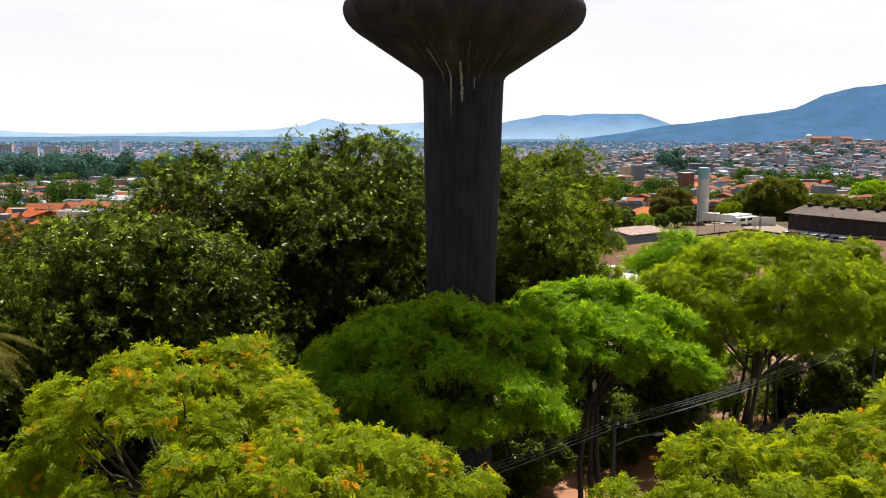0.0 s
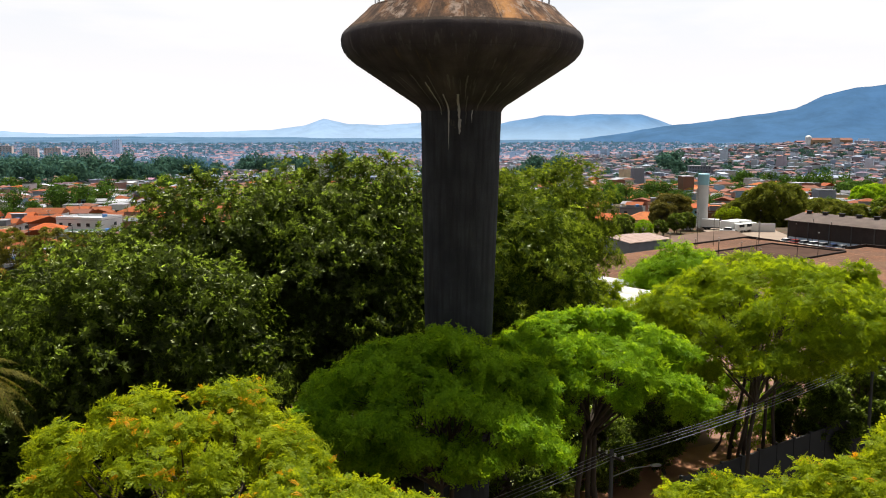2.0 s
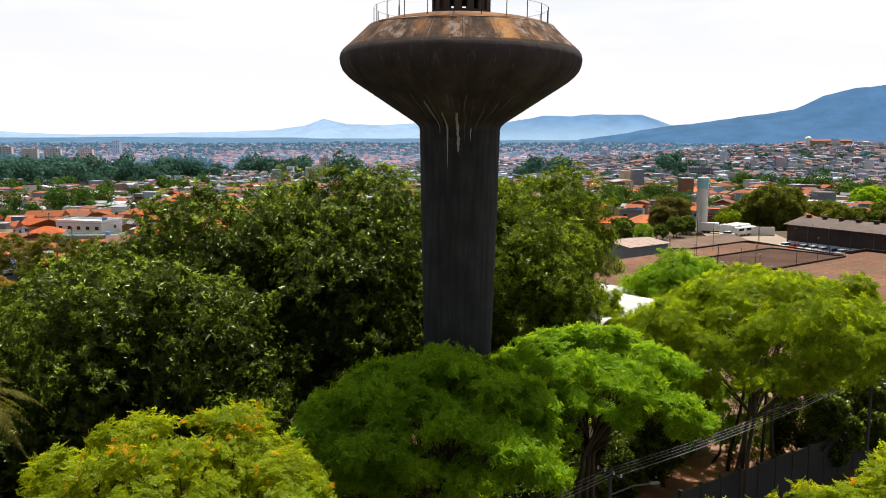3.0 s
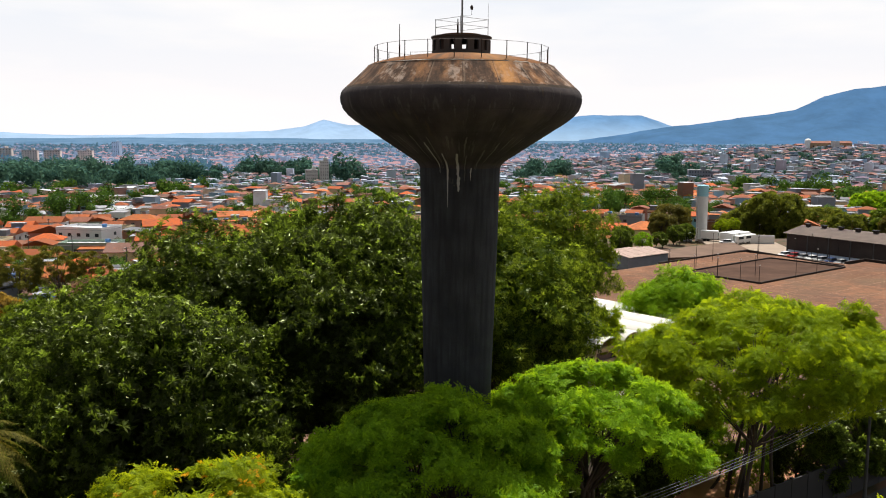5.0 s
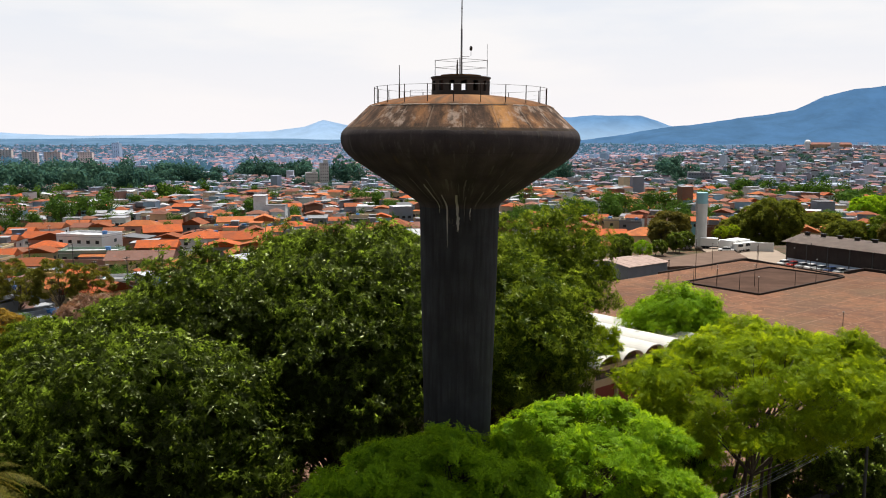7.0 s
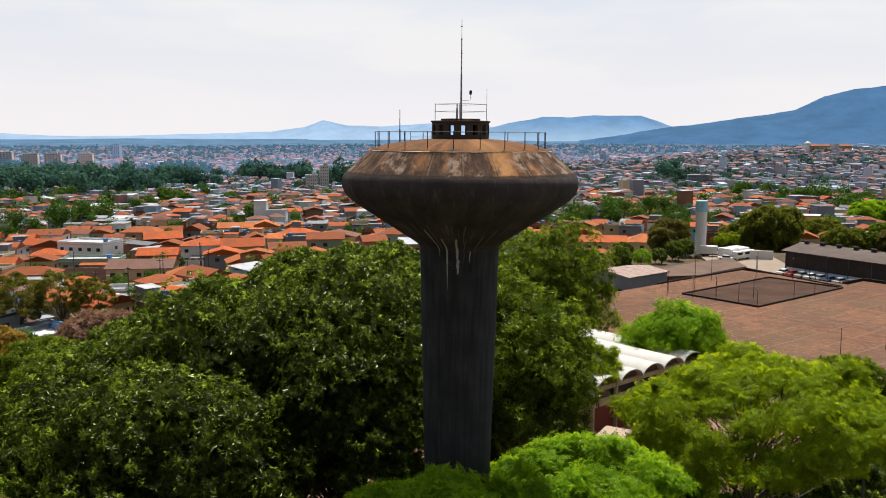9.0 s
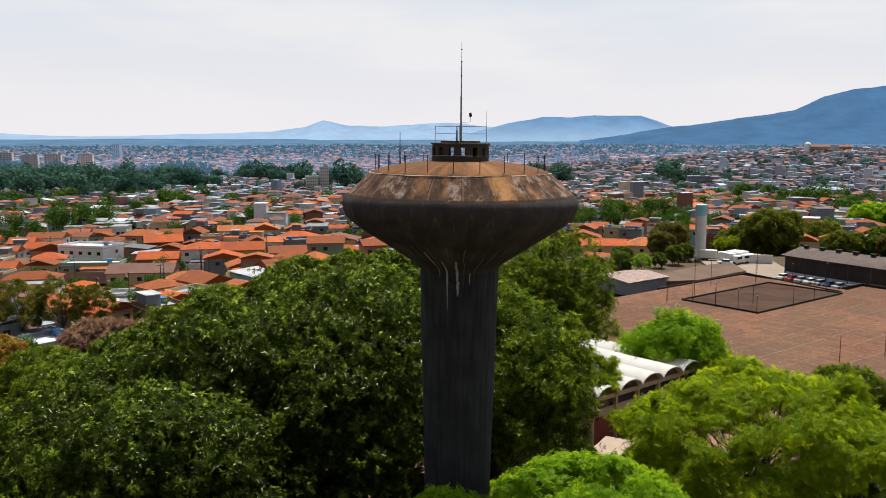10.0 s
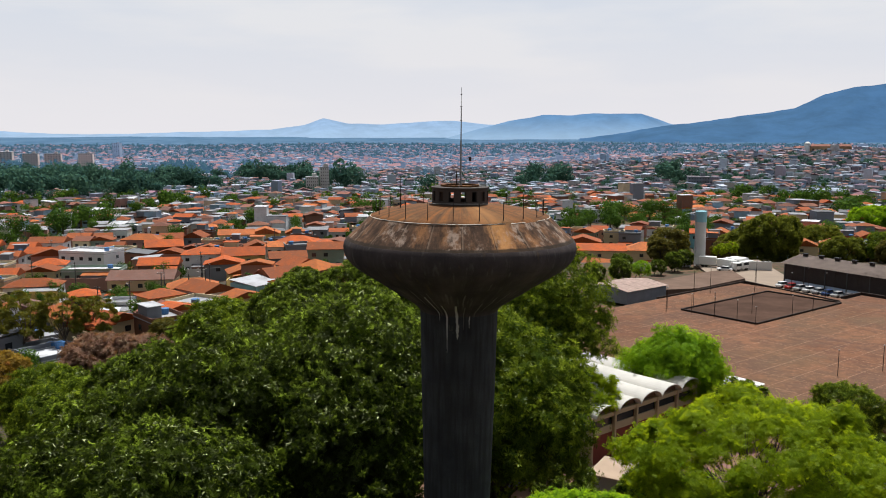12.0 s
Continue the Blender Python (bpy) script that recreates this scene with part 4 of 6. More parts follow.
for x, y, crown, radii, count, lobes, seed, stems, mat in ((-0.3, 42.6, 12.5, (7.2, 5.2, 4.3), 17000, 70, 24, 3, M_LEAFGRN), (8.6, 48.6, 12.6, (6.3, 5.0, 3.9), 13000, 56, 25, 3, M_LEAFGRN),
                                                           (25.6, 64.5, 12.2, (11.2, 8.6, 5.2), 26000, 100, 26, 7, M_LEAFSUN)):
    tree("feathery_tree", GRN, x, y, 0, crown, radii, FEATHERS, 0.48, count, mat, None, lobes, seed, low=-0.6 if seed == 24 else -0.3 if seed == 25 else -0.45, lobe=0.22 if stems < 5 else 0.19, trunk=0.2 if stems < 5 else 0.17, flat=0.5, stems=stems, tufts=9, wild=0.4, group="green trees at the tower's foot")
tree("feathery_tree", "rounded bright green tree by the reservoir", 32.0, 113, 0, 6.6, (7.0, 5.8, 5.4), FEATHERS, 0.62, 17000, M_LEAFGRN, None, 70, 27, low=-0.85, lobe=0.2, flat=0.8, stems=2, carpet=True, core=0.2)

YARD_TREE = tree("yard_tree", "small olive-yellow tree standing in a yard", 17.6, 99.5, 0, 7.0, (3.8, 3.4, 3.4), FEATHERS, 0.5, 4600, M_LEAFSUN, None, 34, 30, low=-0.7, lobe=0.24, trunk=0.16, flat=0.8, stems=2, tufts=8, wild=0.4)

# dark shrubs and young trees about the yards
SHRUB = "dense dark green shrub growing beside the yard"
shrub_sorts = [tree("shrub", SHRUB, 12, 62, 0, 3.2, (3.4, 3.2, 3.2), WHORLS, 0.42, 2600, M_LEAFDARK, None, 40, 61, low=-0.8, lobe=0.2, trunk=0.14, flat=1.0, stems=3, group="shrubs"),
               tree("shrub", SHRUB, 16.5, 66, 0, 4.0, (3.8, 3.6, 3.9), WHORLS, 0.45, 3000, M_LEAFDARK, None, 40, 62, low=-0.8, lobe=0.2, trunk=0.16, flat=1.0, stems=3, group="shrubs"),
               tree("shrub", "loose bright green shrub growing beside the yard", 21, 76, 0, 3.4, (3.4, 3.4, 3.2), FEATHERS, 0.5, 2600, M_LEAFGRN, None, 36, 63, low=-0.7, lobe=0.22, trunk=0.14, flat=1.0, stems=3, tufts=8, group="shrubs")]
for k, (x, y, s, a) in enumerate(((13, 71, 1.2, 40), (20, 74, 1.1, 90), (26, 71, 1.0, 10), (31, 69, 1.1, 200), (36, 72, 1.0, 130), (-2, 66, 1.3, 20), (-18, 64, 1.2, 60), (-26, 62, 1.2, 150), (40, 78, 1.3, 70),
                                  (24, 80, 1.0, 30), (12, 80, 1.1, 100), (45, 84, 1.0, 10), (-40, 62, 1.3, 80), (5, 57, 1.1, 160), (-6, 43.5, 1.0, 70), 
                                  (-14, 42, 1.0, 30), (-20, 41, 1.1, 140), (-27, 40, 1.1, 60), (38, 104, 1.0, 0), (8, 92, 1.6, 30), (3, 98, 1.8, 120), (12, 106, 1.9, 10),
                                  (47, 221, 0.8, 50), (54, 227, 0.7, 10), (60, 233, 0.65, 80), (66, 239, 0.7, 140), (71, 246, 0.8, 20), (39, 216, 0.9, 60), (50, 234, 0.9, 70))):
    copy_thing(shrub_sorts[(k % 7) % 3 if k % 7 < 5 else 0], pose(x, y, -0.2, 0, 0, a) @ Matrix.Scale(s, 4))

tree("blossom_shrub", "low shrub covered in red blossom under the evergreens", -27.4, 56.2, 0, 4.6, (1.5, 1.3, 1.1), FEATHERS, 0.34, 900, M_LEAFRED, None, 16, 72, low=-0.5, lobe=0.26, trunk=0.08, flat=0.8, stems=2, tufts=6)

# ---- a belt of trees down to the town ----
BELT = "leafy dark green tree in the belt above the town"
belt_sorts = [tree("belt_tree", BELT, -30, 84, 0, 11.0, (6.5, 6.0, 6.0), WHORLS, 0.6, 5500, M_LEAFDARK, None, 60, 64, low=-0.7, lobe=0.2, flat=1.0, group="trees above the town"),
              tree("belt_tree", "loose green tree in the belt above the town", -42, 92, 0, 6.2, (6.0, 5.5, 5.0), FEATHERS, 0.8, 5000, M_LEAFMID, None, 56, 65, low=-0.7, lobe=0.2, tufts=8, group="trees above the town"),
              tree("belt_tree", "olive brown tree in the belt above the town", -90, 150, -3, 5.5, (5.0, 5.0, 4.6), WHORLS, 0.55, 4200, M_LEAFDRY, None, 50, 66, low=-0.7, lobe=0.22, flat=1.0, group="trees above the town")]
for k, (sort, x, y, s, a) in enumerate(((0, -22, 92, 1.05, 30), (1, -33, 104, 1.1, 90), (1, -36, 136, 1.15, 10), (0, -20, 118, 1.15, 200), (1, -28, 126, 1.1, 140), (0, -10, 104, 1.2, 60), (0, -8, 132, 1.1, 250), (1, -50, 104, 0.9, 15),
                                        (0, -16, 148, 1.0, 20), (1, -34, 146, 0.9, 70), (0, 4, 118, 1.1, 50),
                                        (1, 14, 126, 0.9, 80), (0, 2, 150, 1.0, 110), (2, -50, 150, 0.7, 10), (0, 16, 150, 0.9, 40), (1, 50, 101, 0.75, 60), (1, -12, 172, 0.9, 0), (0, 8, 176, 0.9, 60), (0, -28, 168, 0.8, 110))):
    copy_thing(belt_sorts[sort], pose(x, y, float(land(x, y)) - 0.3, 0, 0, a) @ Matrix.Scale(s, 4))
belt_sorts.append(tree("broad_tree", "broad dark green tree with a domed crown behind the yard", 112, 286, -2, 6.8, (10.5, 9.0, 6.0), WHORLS, 0.8, 6500, M_LEAFBROAD, None, 60, 68, low=-0.7, lobe=0.2, flat=1.0, group="broad trees"))
belt_sorts.append(tree("broad_tree", "broad bright green tree with a domed crown", 214, 396, -8, 6.8, (10.5, 9.0, 6.0), WHORLS, 1.0, 4200, M_LEAFGRN, None, 60, 69, low=-0.7, lobe=0.2, flat=1.0, group="broad trees"))
PINK = tree("blossom_tree", "spreading tree covered in pale pink blossom", -44.5, 122, -1, 6.0, (5.4, 4.8, 4.2), FEATHERS, 0.75, 6000, M_LEAFPINK, None, 50, 67, low=-0.4, lobe=0.2, tufts=8)
copy_thing(PINK, pose(-52, 124, -1.6, 0, 0, 130) @ Matrix.Scale(1.0, 4))
for k, (x, y, high) in enumerate(((-73.5, 146, 12.6), (-67.0, 147, 13.2), (-78, 152, 13.5), (-63, 151, 11.8), (-84, 146, 12.5))):
    tree("gum_tree", "slender gum tree with clumped olive-brown foliage", x, y, float(land(x, y)), high * 0.66, (4.4, 3.8, high * 0.36), WHORLS, 0.42, 2100, M_LEAFGUM, M_BARK, 30, 70 + k, low=-0.75, lobe=0.2, trunk=0.15, flat=0.7, stems=2, group="gum trees")
for k, (sort, x, y, s, a) in enumerate(((3, 106, 290, 1.0, 0), (3, 118, 300, 0.9, 90), (3, 148, 330, 1.0, 30), (3, 128, 268, 0.7, 0), (1, 138, 262, 1.0, 50), (3, 150, 275, 0.75, 20), (3, 162, 300, 0.9, 70), (2, 136, 255, 0.8, 40), (2, 72, 266, 1.25, 50), (2, 68, 261, 0.9, 10),
                                        (4, 205, 400, 1.2, 0), (4, 224, 410, 1.2, 100), (2, 92, 275, 0.8, 60))):
    copy_thing(belt_sorts[sort], pose(x, y, float(land(x, y)) - 1.5 * s, 0, 0, a) @ Matrix.Scale(s, 4))


tree("dry_tree", "dry orange-brown tree above the town", -61.5, 114, -1.6, 5.5, (5.0, 5.0, 4.6), WHORLS, 0.5, 4600, M_LEAFTAN, None, 50, 73, low=-0.7, lobe=0.22, flat=1.0)
copy_thing(YARD_TREE, pose(85, 258, -0.8, 0, 0, 90) @ Matrix.Scale(0.55, 4))
copy_thing(YARD_TREE, pose(90, 262, -0.8, 0, 0, 200) @ Matrix.Scale(0.55, 4))


# ---- palm ----
def palm(x, y, high, seed):
    """A feather palm: ringed trunk and arching fronds of many narrow leaflets."""
    r = rng(seed)
    t = thing("palm_tree", "feather palm with long arching grey-green fronds", "palm", pose(x, y, 0))
    part("trunk", fast_mesh("trunk", *tubes([[(0, 0, high * k, 0.28 - 0.06 * k + 0.02 * (i % 2)) for i, k in enumerate(np.linspace(0, 1, 25))]], 10)), M_BARK, t, smooth=True)
    for i in range(34):
        a, lift, ln = i * 2.4 + r.uniform(-0.2, 0.2), r.uniform(-0.5, 1.25), r.uniform(3.2, 4.2)
        s = np.linspace(0, 1, 26)
        out = ln * (s * math.cos(lift) * 0.9 + 0.1 * s)
        rise = ln * (s * math.sin(lift) - 0.62 * s ** 2.2)
        mid = np.stack([np.cos(a) * out, np.sin(a) * out, high + rise], 1)
        across_way = np.array([-math.sin(a), math.cos(a), 0])
        vs, qs = [], []
        for k in range(2, 26):
            for sg in (-1, 1):
                for j in range(2):
                    b = mid[k] - (mid[k] - mid[k - 1]) * 0.5 * j
                    l2 = 0.75 * math.sin(math.pi * min(0.97, s[k] * 0.9 + 0.12))
                    d = across_way * sg * 0.8 + (mid[k] - mid[k - 1]) / np.linalg.norm(mid[k] - mid[k - 1]) * 0.6 + np.array([0, 0, -0.25 + r.uniform(-0.12, 0.12)])
                    w = (mid[k] - mid[k - 1]) * 0.16
                    o = len(vs)
                    vs += [b - w, b + w, b + d * l2 + w * 0.2, b + d * l2 - w * 0.2]
                    qs.append((o, o + 1, o + 2, o + 3))
        part("frond", fast_mesh("frond", np.array(vs), np.array(qs)), M_PALM, t)


palm(-23.8, 41.5, 14.9, 4)

# ---- the covered reservoir with its ball court ----
U, V = Vector((0.785, 0.620, 0)), Vector((-0.620, 0.785, 0))
COURT = Vector((60.2, 159.0, 0))
SLABZ = 2.3


def across(u, v, z=0.0):
    return COURT + U * u + V * v + Vector((0, 0, z))


TURN = math.atan2(U.y, U.x)


def slab_material():
    n = Nodes("stained_red_brown_concrete")
    spot = n.add("ShaderNodeNewGeometry").outputs["Position"]
    big, mid, fine = n.noise(0.05, 5.0, spot), n.noise(0.4, 6.0, spot, 0.65), n.noise(5.0, 5.0, spot)
    col = n.mix(n.ramp(big, (0.35, 0.0), (0.65, 1.0)), (0.125, 0.060, 0.034), (0.225, 0.108, 0.060))
    col = n.mix(n.ramp(mid, (0.42, 0.0), (0.6, 0.8)), col, (0.086, 0.048, 0.032))
    worn = n.noise(0.22, 6.0, spot, 0.7)
    col = n.mix(n.ramp(worn, (0.52, 0.0), (0.7, 0.55)), col, (0.262, 0.145, 0.090))
    moss = n.noise(0.03, 3.0, spot)
    damp = n.noise(0.11, 7.0, spot, 0.7)
    col = n.mix(n.ramp(damp, (0.46, 0.0), (0.6, 0.7)), col, (0.075, 0.050, 0.038))
    col = n.mix(n.ramp(moss, (0.5, 0.0), (0.7, 0.6)), col, (0.108, 0.085, 0.048))
    scuff = n.noise(1.4, 6.0, spot, 0.75)
    col = n.mix(n.ramp(scuff, (0.54, 0.0), (0.64, 0.5)), col, (0.315, 0.172, 0.112))
    info = n.add("ShaderNodeObjectInfo")
    col = n.mix(n.math("MULTIPLY", info.outputs["Random"], 0.16), col, (0.108, 0.058, 0.039))
    col = n.mix(n.math("MULTIPLY", fine, 0.3), col, (0.129, 0.066, 0.044))
    return n.surface(col, 0.9, 0.0, n.bump(fine, 0.3, 0.03), 0.06)


M_SLAB = slab_material()
M_COURT = plain("dark_worn_asphalt", (0.080, 0.047, 0.034), 0.97, scale=0.9, vary=0.8, spec=0.05)
c = across(-1.5, -15.6, SLABZ / 2 - 0.3)
tagged(part("reservoir_slab", boxed(c.x, c.y, c.z, 79, 86.6, SLABZ + 0.6, TURN), M_SLAB), "broad red-brown concrete reservoir roof with pale joints", "reservoir", kind="structure")
slab_base = bpy.data.objects["reservoir_slab"]
M_JOINT = plain("pale_joint_mortar", (0.27, 0.16, 0.10), 0.9, scale=2)
slab_base.data.materials[0] = M_JOINT
pr = rng(77)
panel_mesh = {}
for i in range(13):
    for j in range(17):
        u, v = -41 + i * 6.076 + 3.04, -58.9 + j * 5.09 + 2.55
        key = pr.integers(0, 4)
        if key not in panel_mesh:
            me = bpy.data.meshes.new("panel")
            bm = boxed(0, 0, 0, 6.02 - 0.01 * key, 5.035 - 0.01 * (key % 2), 0.06, 0, 0.02)
            bm.to_mesh(me)
            bm.free()
            me.materials.append(M_SLAB)
            panel_mesh[key] = me
        p = across(u, v, SLABZ - 0.022)
        ob = new("panel", panel_mesh[key])
        ob.matrix_basis = pose(p.x, p.y, p.z, 0, 0, math.degrees(TURN))
        ob.parent = slab_base


def along(name, u0, v0, u1, v1, z0, high, thick, material, label, category, kind="", parent=None):
    """A low wall between two points of the reservoir's plan."""
    a, b = across(u0, v0), across(u1, v1)
    d = b - a
    bm = boxed((a.x + b.x) / 2, (a.y + b.y) / 2, z0 + high / 2, d.length, thick, high, math.atan2(d.y, d.x), 0.03)
    return tagged(part(name, bm, material, parent), label, category, kind=kind)


court = thing("ball_court", "sunken dark asphalt ball court with low kerb walls", "ball court", None)
M_KERB = plain("black_stained_kerb", (0.034, 0.023, 0.018), 0.95, scale=3)
p = across(16.2, 8.6, SLABZ + 0.05)
part("court_floor", boxed(p.x, p.y, p.z, 32.4, 17.2, 0.06, TURN), M_COURT, court)
for u0, v0, u1, v1 in ((0, 0, 32.4, 0), (32.4, 0, 32.4, 17.2), (32.4, 17.2, 0, 17.2), (0, 17.2, 0, 0)):
    along("kerb", u0, v0, u1, v1, SLABZ, 0.38, 0.35, M_KERB, "", "", parent=court)
along("parapet", 6, 28, 40.6, 28, SLABZ - 0.4, 0.75, 0.3, M_KERB, "low dark-stained parapet along the reservoir", "wall", "structure")
along("parapet", 40.6, 28, 34, 1, SLABZ - 0.4, 0.7, 0.3, M_KERB, "low dark-stained parapet along the reservoir", "wall", "structure")


def lamp_pole(x, y, z, high, arm=0.0):
    t = thing("floodlight_pole", "thin grey steel pole with a small floodlight", "light pole", pose(x, y, z), "poles round the court")
    post = part("pole", fast_mesh("pole", *tubes([[(0, 0, -0.2, 0.06), (0, 0, high * 0.6, 0.05), (0, 0, high, 0.04)]], 6)), M_RUST, t)
    part("floodlight", boxed(0, 0, high + 0.06, 0.34, 0.16, 0.16, 0.4, 0.03), M_STEEL, post)


for u, v, high in ((-4, 18, 5), (-1, 14, 4), (-1, 20, 4.5), (6, 18.5, 8.5), (4, 12, 4), (8, 6, 4.2), (-0.4, 9, 4), (-0.4, 4, 4.2), (-0.4, 0, 3.5), (12, -0.4, 4.2), (20, -0.4, 5),
                   (33.4, 4, 6), (33.4, 12, 5), (30, 19, 5), (20, 24, 6), (-22, -27, 4), (-14, -30, 4), (-4, -34, 4), (5, -36, 4), (37, 23, 7), (37, 10, 6)):
    p = across(u, v)
    lamp_pole(p.x, p.y, SLABZ, high)

# ---- low shed beside the reservoir ----
M_FIBRE = plain("grey_fibre_cement", (0.36, 0.26, 0.22), 0.9, scale=4.0, vary=0.75)
M_GREYWALL = plain("grey_render", (0.085, 0.085, 0.085), 0.9, scale=1.5, vary=0.35)
M_WHITE = plain("white_paint", (0.74, 0.74, 0.72), 0.7, scale=1.5, vary=0.15)
M_CREAM = plain("cream_paint", (0.42, 0.35, 0.23), 0.8, scale=1.5, vary=0.2)
M_REDWALL = plain("brick_red_paint", (0.19, 0.045, 0.028), 0.85, scale=1.5, vary=0.3)
M_WOOD = plain("dark_weathered_boards", (0.05, 0.038, 0.034), 0.9, scale=2.5, vary=0.5)
M_TYRE = plain("black_rubber", (0.02, 0.02, 0.02), 0.9)
M_PAINTBLUE = plain("sky_blue_paint", (0.10, 0.30, 0.42), 0.6, vary=0.15)


M_SHEDWALL = plain("pale_grey_render_wall", (0.23, 0.26, 0.31), 0.9, scale=1.5, vary=0.4)
shed = thing("shed", "grey rendered shed with a pale fibre-cement roof", "shed", pose(41.9, 189.4, 0, 0, 0, math.degrees(TURN)) @ Matrix.Scale(0.84, 4))
part("wall", boxed(8.5, 7, 1.6, 17, 14, 3.2), M_SHEDWALL, shed)
for s in range(9):
    bm = boxed(0.9 + s * 1.95, 7, 3.75 + (0.25 if s % 2 else 0.22), 1.97, 15, 0.09)
    bmesh.ops.subdivide_edges(bm, edges=[e for e in bm.edges if abs((e.verts[0].co - e.verts[1].co).y) > 5], cuts=1)
    for v in bm.verts:
        v.co.z += -abs(v.co.y - 7) * 0.13 + 0.5
    part("roof_sheet", bm, M_FIBRE, shed, "pale streaked roof sheet")
for gx in (0.1, 16.9):
    bm = bmesh.new()
    tri = [bm.verts.new((gx + o, y, z)) for o in (-0.1, 0.1) for y, z in ((0, 3.2), (14, 3.2), (14, 3.5), (7, 4.42), (0, 3.5))]
    bm.faces.new(tri[:5][::-1])
    bm.faces.new(tri[5:])
    for i in range(5):
        bm.faces.new((tri[i], tri[(i + 1) % 5], tri[5 + (i + 1) % 5], tri[5 + i]))
    part("gable", bm, M_SHEDWALL, shed)

# ---- long barn with parked cars ----
BARN = pose(87.4, 214.5, -0.2, 0, 0, -60)
barn = thing("long_barn", "long dark weathered-board depot with a grey tiled roof and white base", "barn", BARN)
part("base_wall", boxed(35, 0.3, 0.95, 70, 0.4, 1.9), plain("blue_white_paint", (0.55, 0.66, 0.80), 0.7, scale=1.5, vary=0.2), barn, "white-blue painted base wall")
part("end_wall", boxed(0.2, 7, 2.95, 0.35, 14, 5.9), M_WOOD, barn)
for i in range(24):
    part("board_panel", boxed(1.46 + i * 2.92, 0.2, 3.9, 2.84, 0.3 + 0.06 * (i % 2), 4.1), M_WOOD, barn)
for i in range(12):
    part("post", boxed(0.2 + i * 5.84, -0.02, 2.95, 0.22, 0.12, 5.9), M_GREYWALL, barn)
bm = bmesh.new()
vs = [bm.verts.new(q) for q in ((-0.8, -0.8, 5.95), (71, -0.8, 5.95), (71, 7, 7.6), (-0.8, 7, 7.6), (-0.8, 14.8, 5.95), (71, 14.8, 5.95))]
bm.faces.new((vs[0], vs[1], vs[2], vs[3]))
bm.faces.new((vs[3], vs[2], vs[5], vs[4]))
got = bmesh.ops.solidify(bm, geom=bm.faces[:], thickness=0.2)
M_BARNROOF = plain("grey_brown_roof_tiles", (0.23, 0.18, 0.155), 0.9, scale=2.0, vary=0.45, bump=0.5)
part("roof", bm, M_BARNROOF, barn)
for i in range(10):
    vent = part("roof_vent", boxed(1.5 + i * 4.6, 6.2, 7.7, 1.1, 0.7, 0.7, 0, 0.06), M_WOOD, barn)
    part("vent_cowl", boxed(1.5 + i * 4.6, 6.1, 8.1, 1.5, 1.1, 0.16, 0, 0.05), M_CONCRETE, vent, "pale vent cowl")
bm = boxed(0.2, 7, 6.65, 0.3, 13.6, 1.5)
for v in bm.verts:
    if v.co.z > 6.5:
        v.co.y = 7
        v.co.z += 0.05
part("gable", bm, M_WOOD, barn)


def car(label, paint, m, group="", long=4.2):
    """A small parked car: rounded body, cabin, wheels, lamps."""
    t = thing("car", label, "car", m, group)
    bm = boxed(0, 0, 0.62, long, 1.7, 0.62, 0, 0.16)
    part("body", bm, paint, t, smooth=False)
    bm = boxed(-0.15, 0, 1.15, long * 0.56, 1.5, 0.56, 0, 0.12)
    for v in bm.verts:
        if v.co.z > 1.2:
            v.co.x *= 0.8
            v.co.y *= 0.88
    part("cabin", bm, M_GLASS, t, "dark tinted windows")
    part("roof", boxed(-0.15, 0, 1.45, long * 0.4, 1.25, 0.06, 0, 0.02), paint, t)
    for sx in (-1, 1):
        for sy in (-1, 1):
            w = part("wheel", fast_mesh("wheel", *lathe([(0.05, -0.1), (0.3, -0.1), (0.33, -0.05), (0.33, 0.05), (0.3, 0.1), (0.05, 0.1)], 14)), M_TYRE, t, at=pose(sx * long * 0.31, sy * 0.78, 0.33, 90))
        part("headlight", boxed(sx * long * 0.49, 0.6, 0.75, 0.1, 0.35, 0.16, 0, 0.03), M_WHITE, t)
        part("headlight", boxed(sx * long * 0.49, -0.6, 0.75, 0.1, 0.35, 0.16, 0, 0.03), M_WHITE, t)
    return t


PAINTS = [("silver", plain("silver_car_paint", (0.45, 0.46, 0.47), 0.3, 0.3, vary=0.05, bump=0)), ("white", plain("white_car_paint", (0.75, 0.75, 0.75), 0.3, vary=0.05, bump=0)),
          ("dark blue", plain("blue_car_paint", (0.03, 0.06, 0.16), 0.3, vary=0.05, bump=0)), ("red", plain("red_car_paint", (0.4, 0.03, 0.02), 0.3, vary=0.05, bump=0)),
          ("grey", plain("grey_car_paint", (0.13, 0.13, 0.14), 0.3, vary=0.05, bump=0))]
for i, k in enumerate((1, 3, 0, 1, 0, 2, 0, 4, 1, 0)):
    car(PAINTS[k][0] + " car parked nose-in along the long barn", PAINTS[k][1], BARN @ pose(2.0 + i * 2.6, -2.7, 0.2, 0, 0, 90), "cars along the barn")
car("red car parked under the trees", PAINTS[3][1], pose(15.5, 71, 0, 0, 0, 30))
car("dark blue car parked in the yard", PAINTS[2][1], pose(23.5, 93, 0, 0, 0, -40))
car("white car parked by the trucks", PAINTS[1][1], pose(79.6, 236.5, 0, 0, 0, 160))


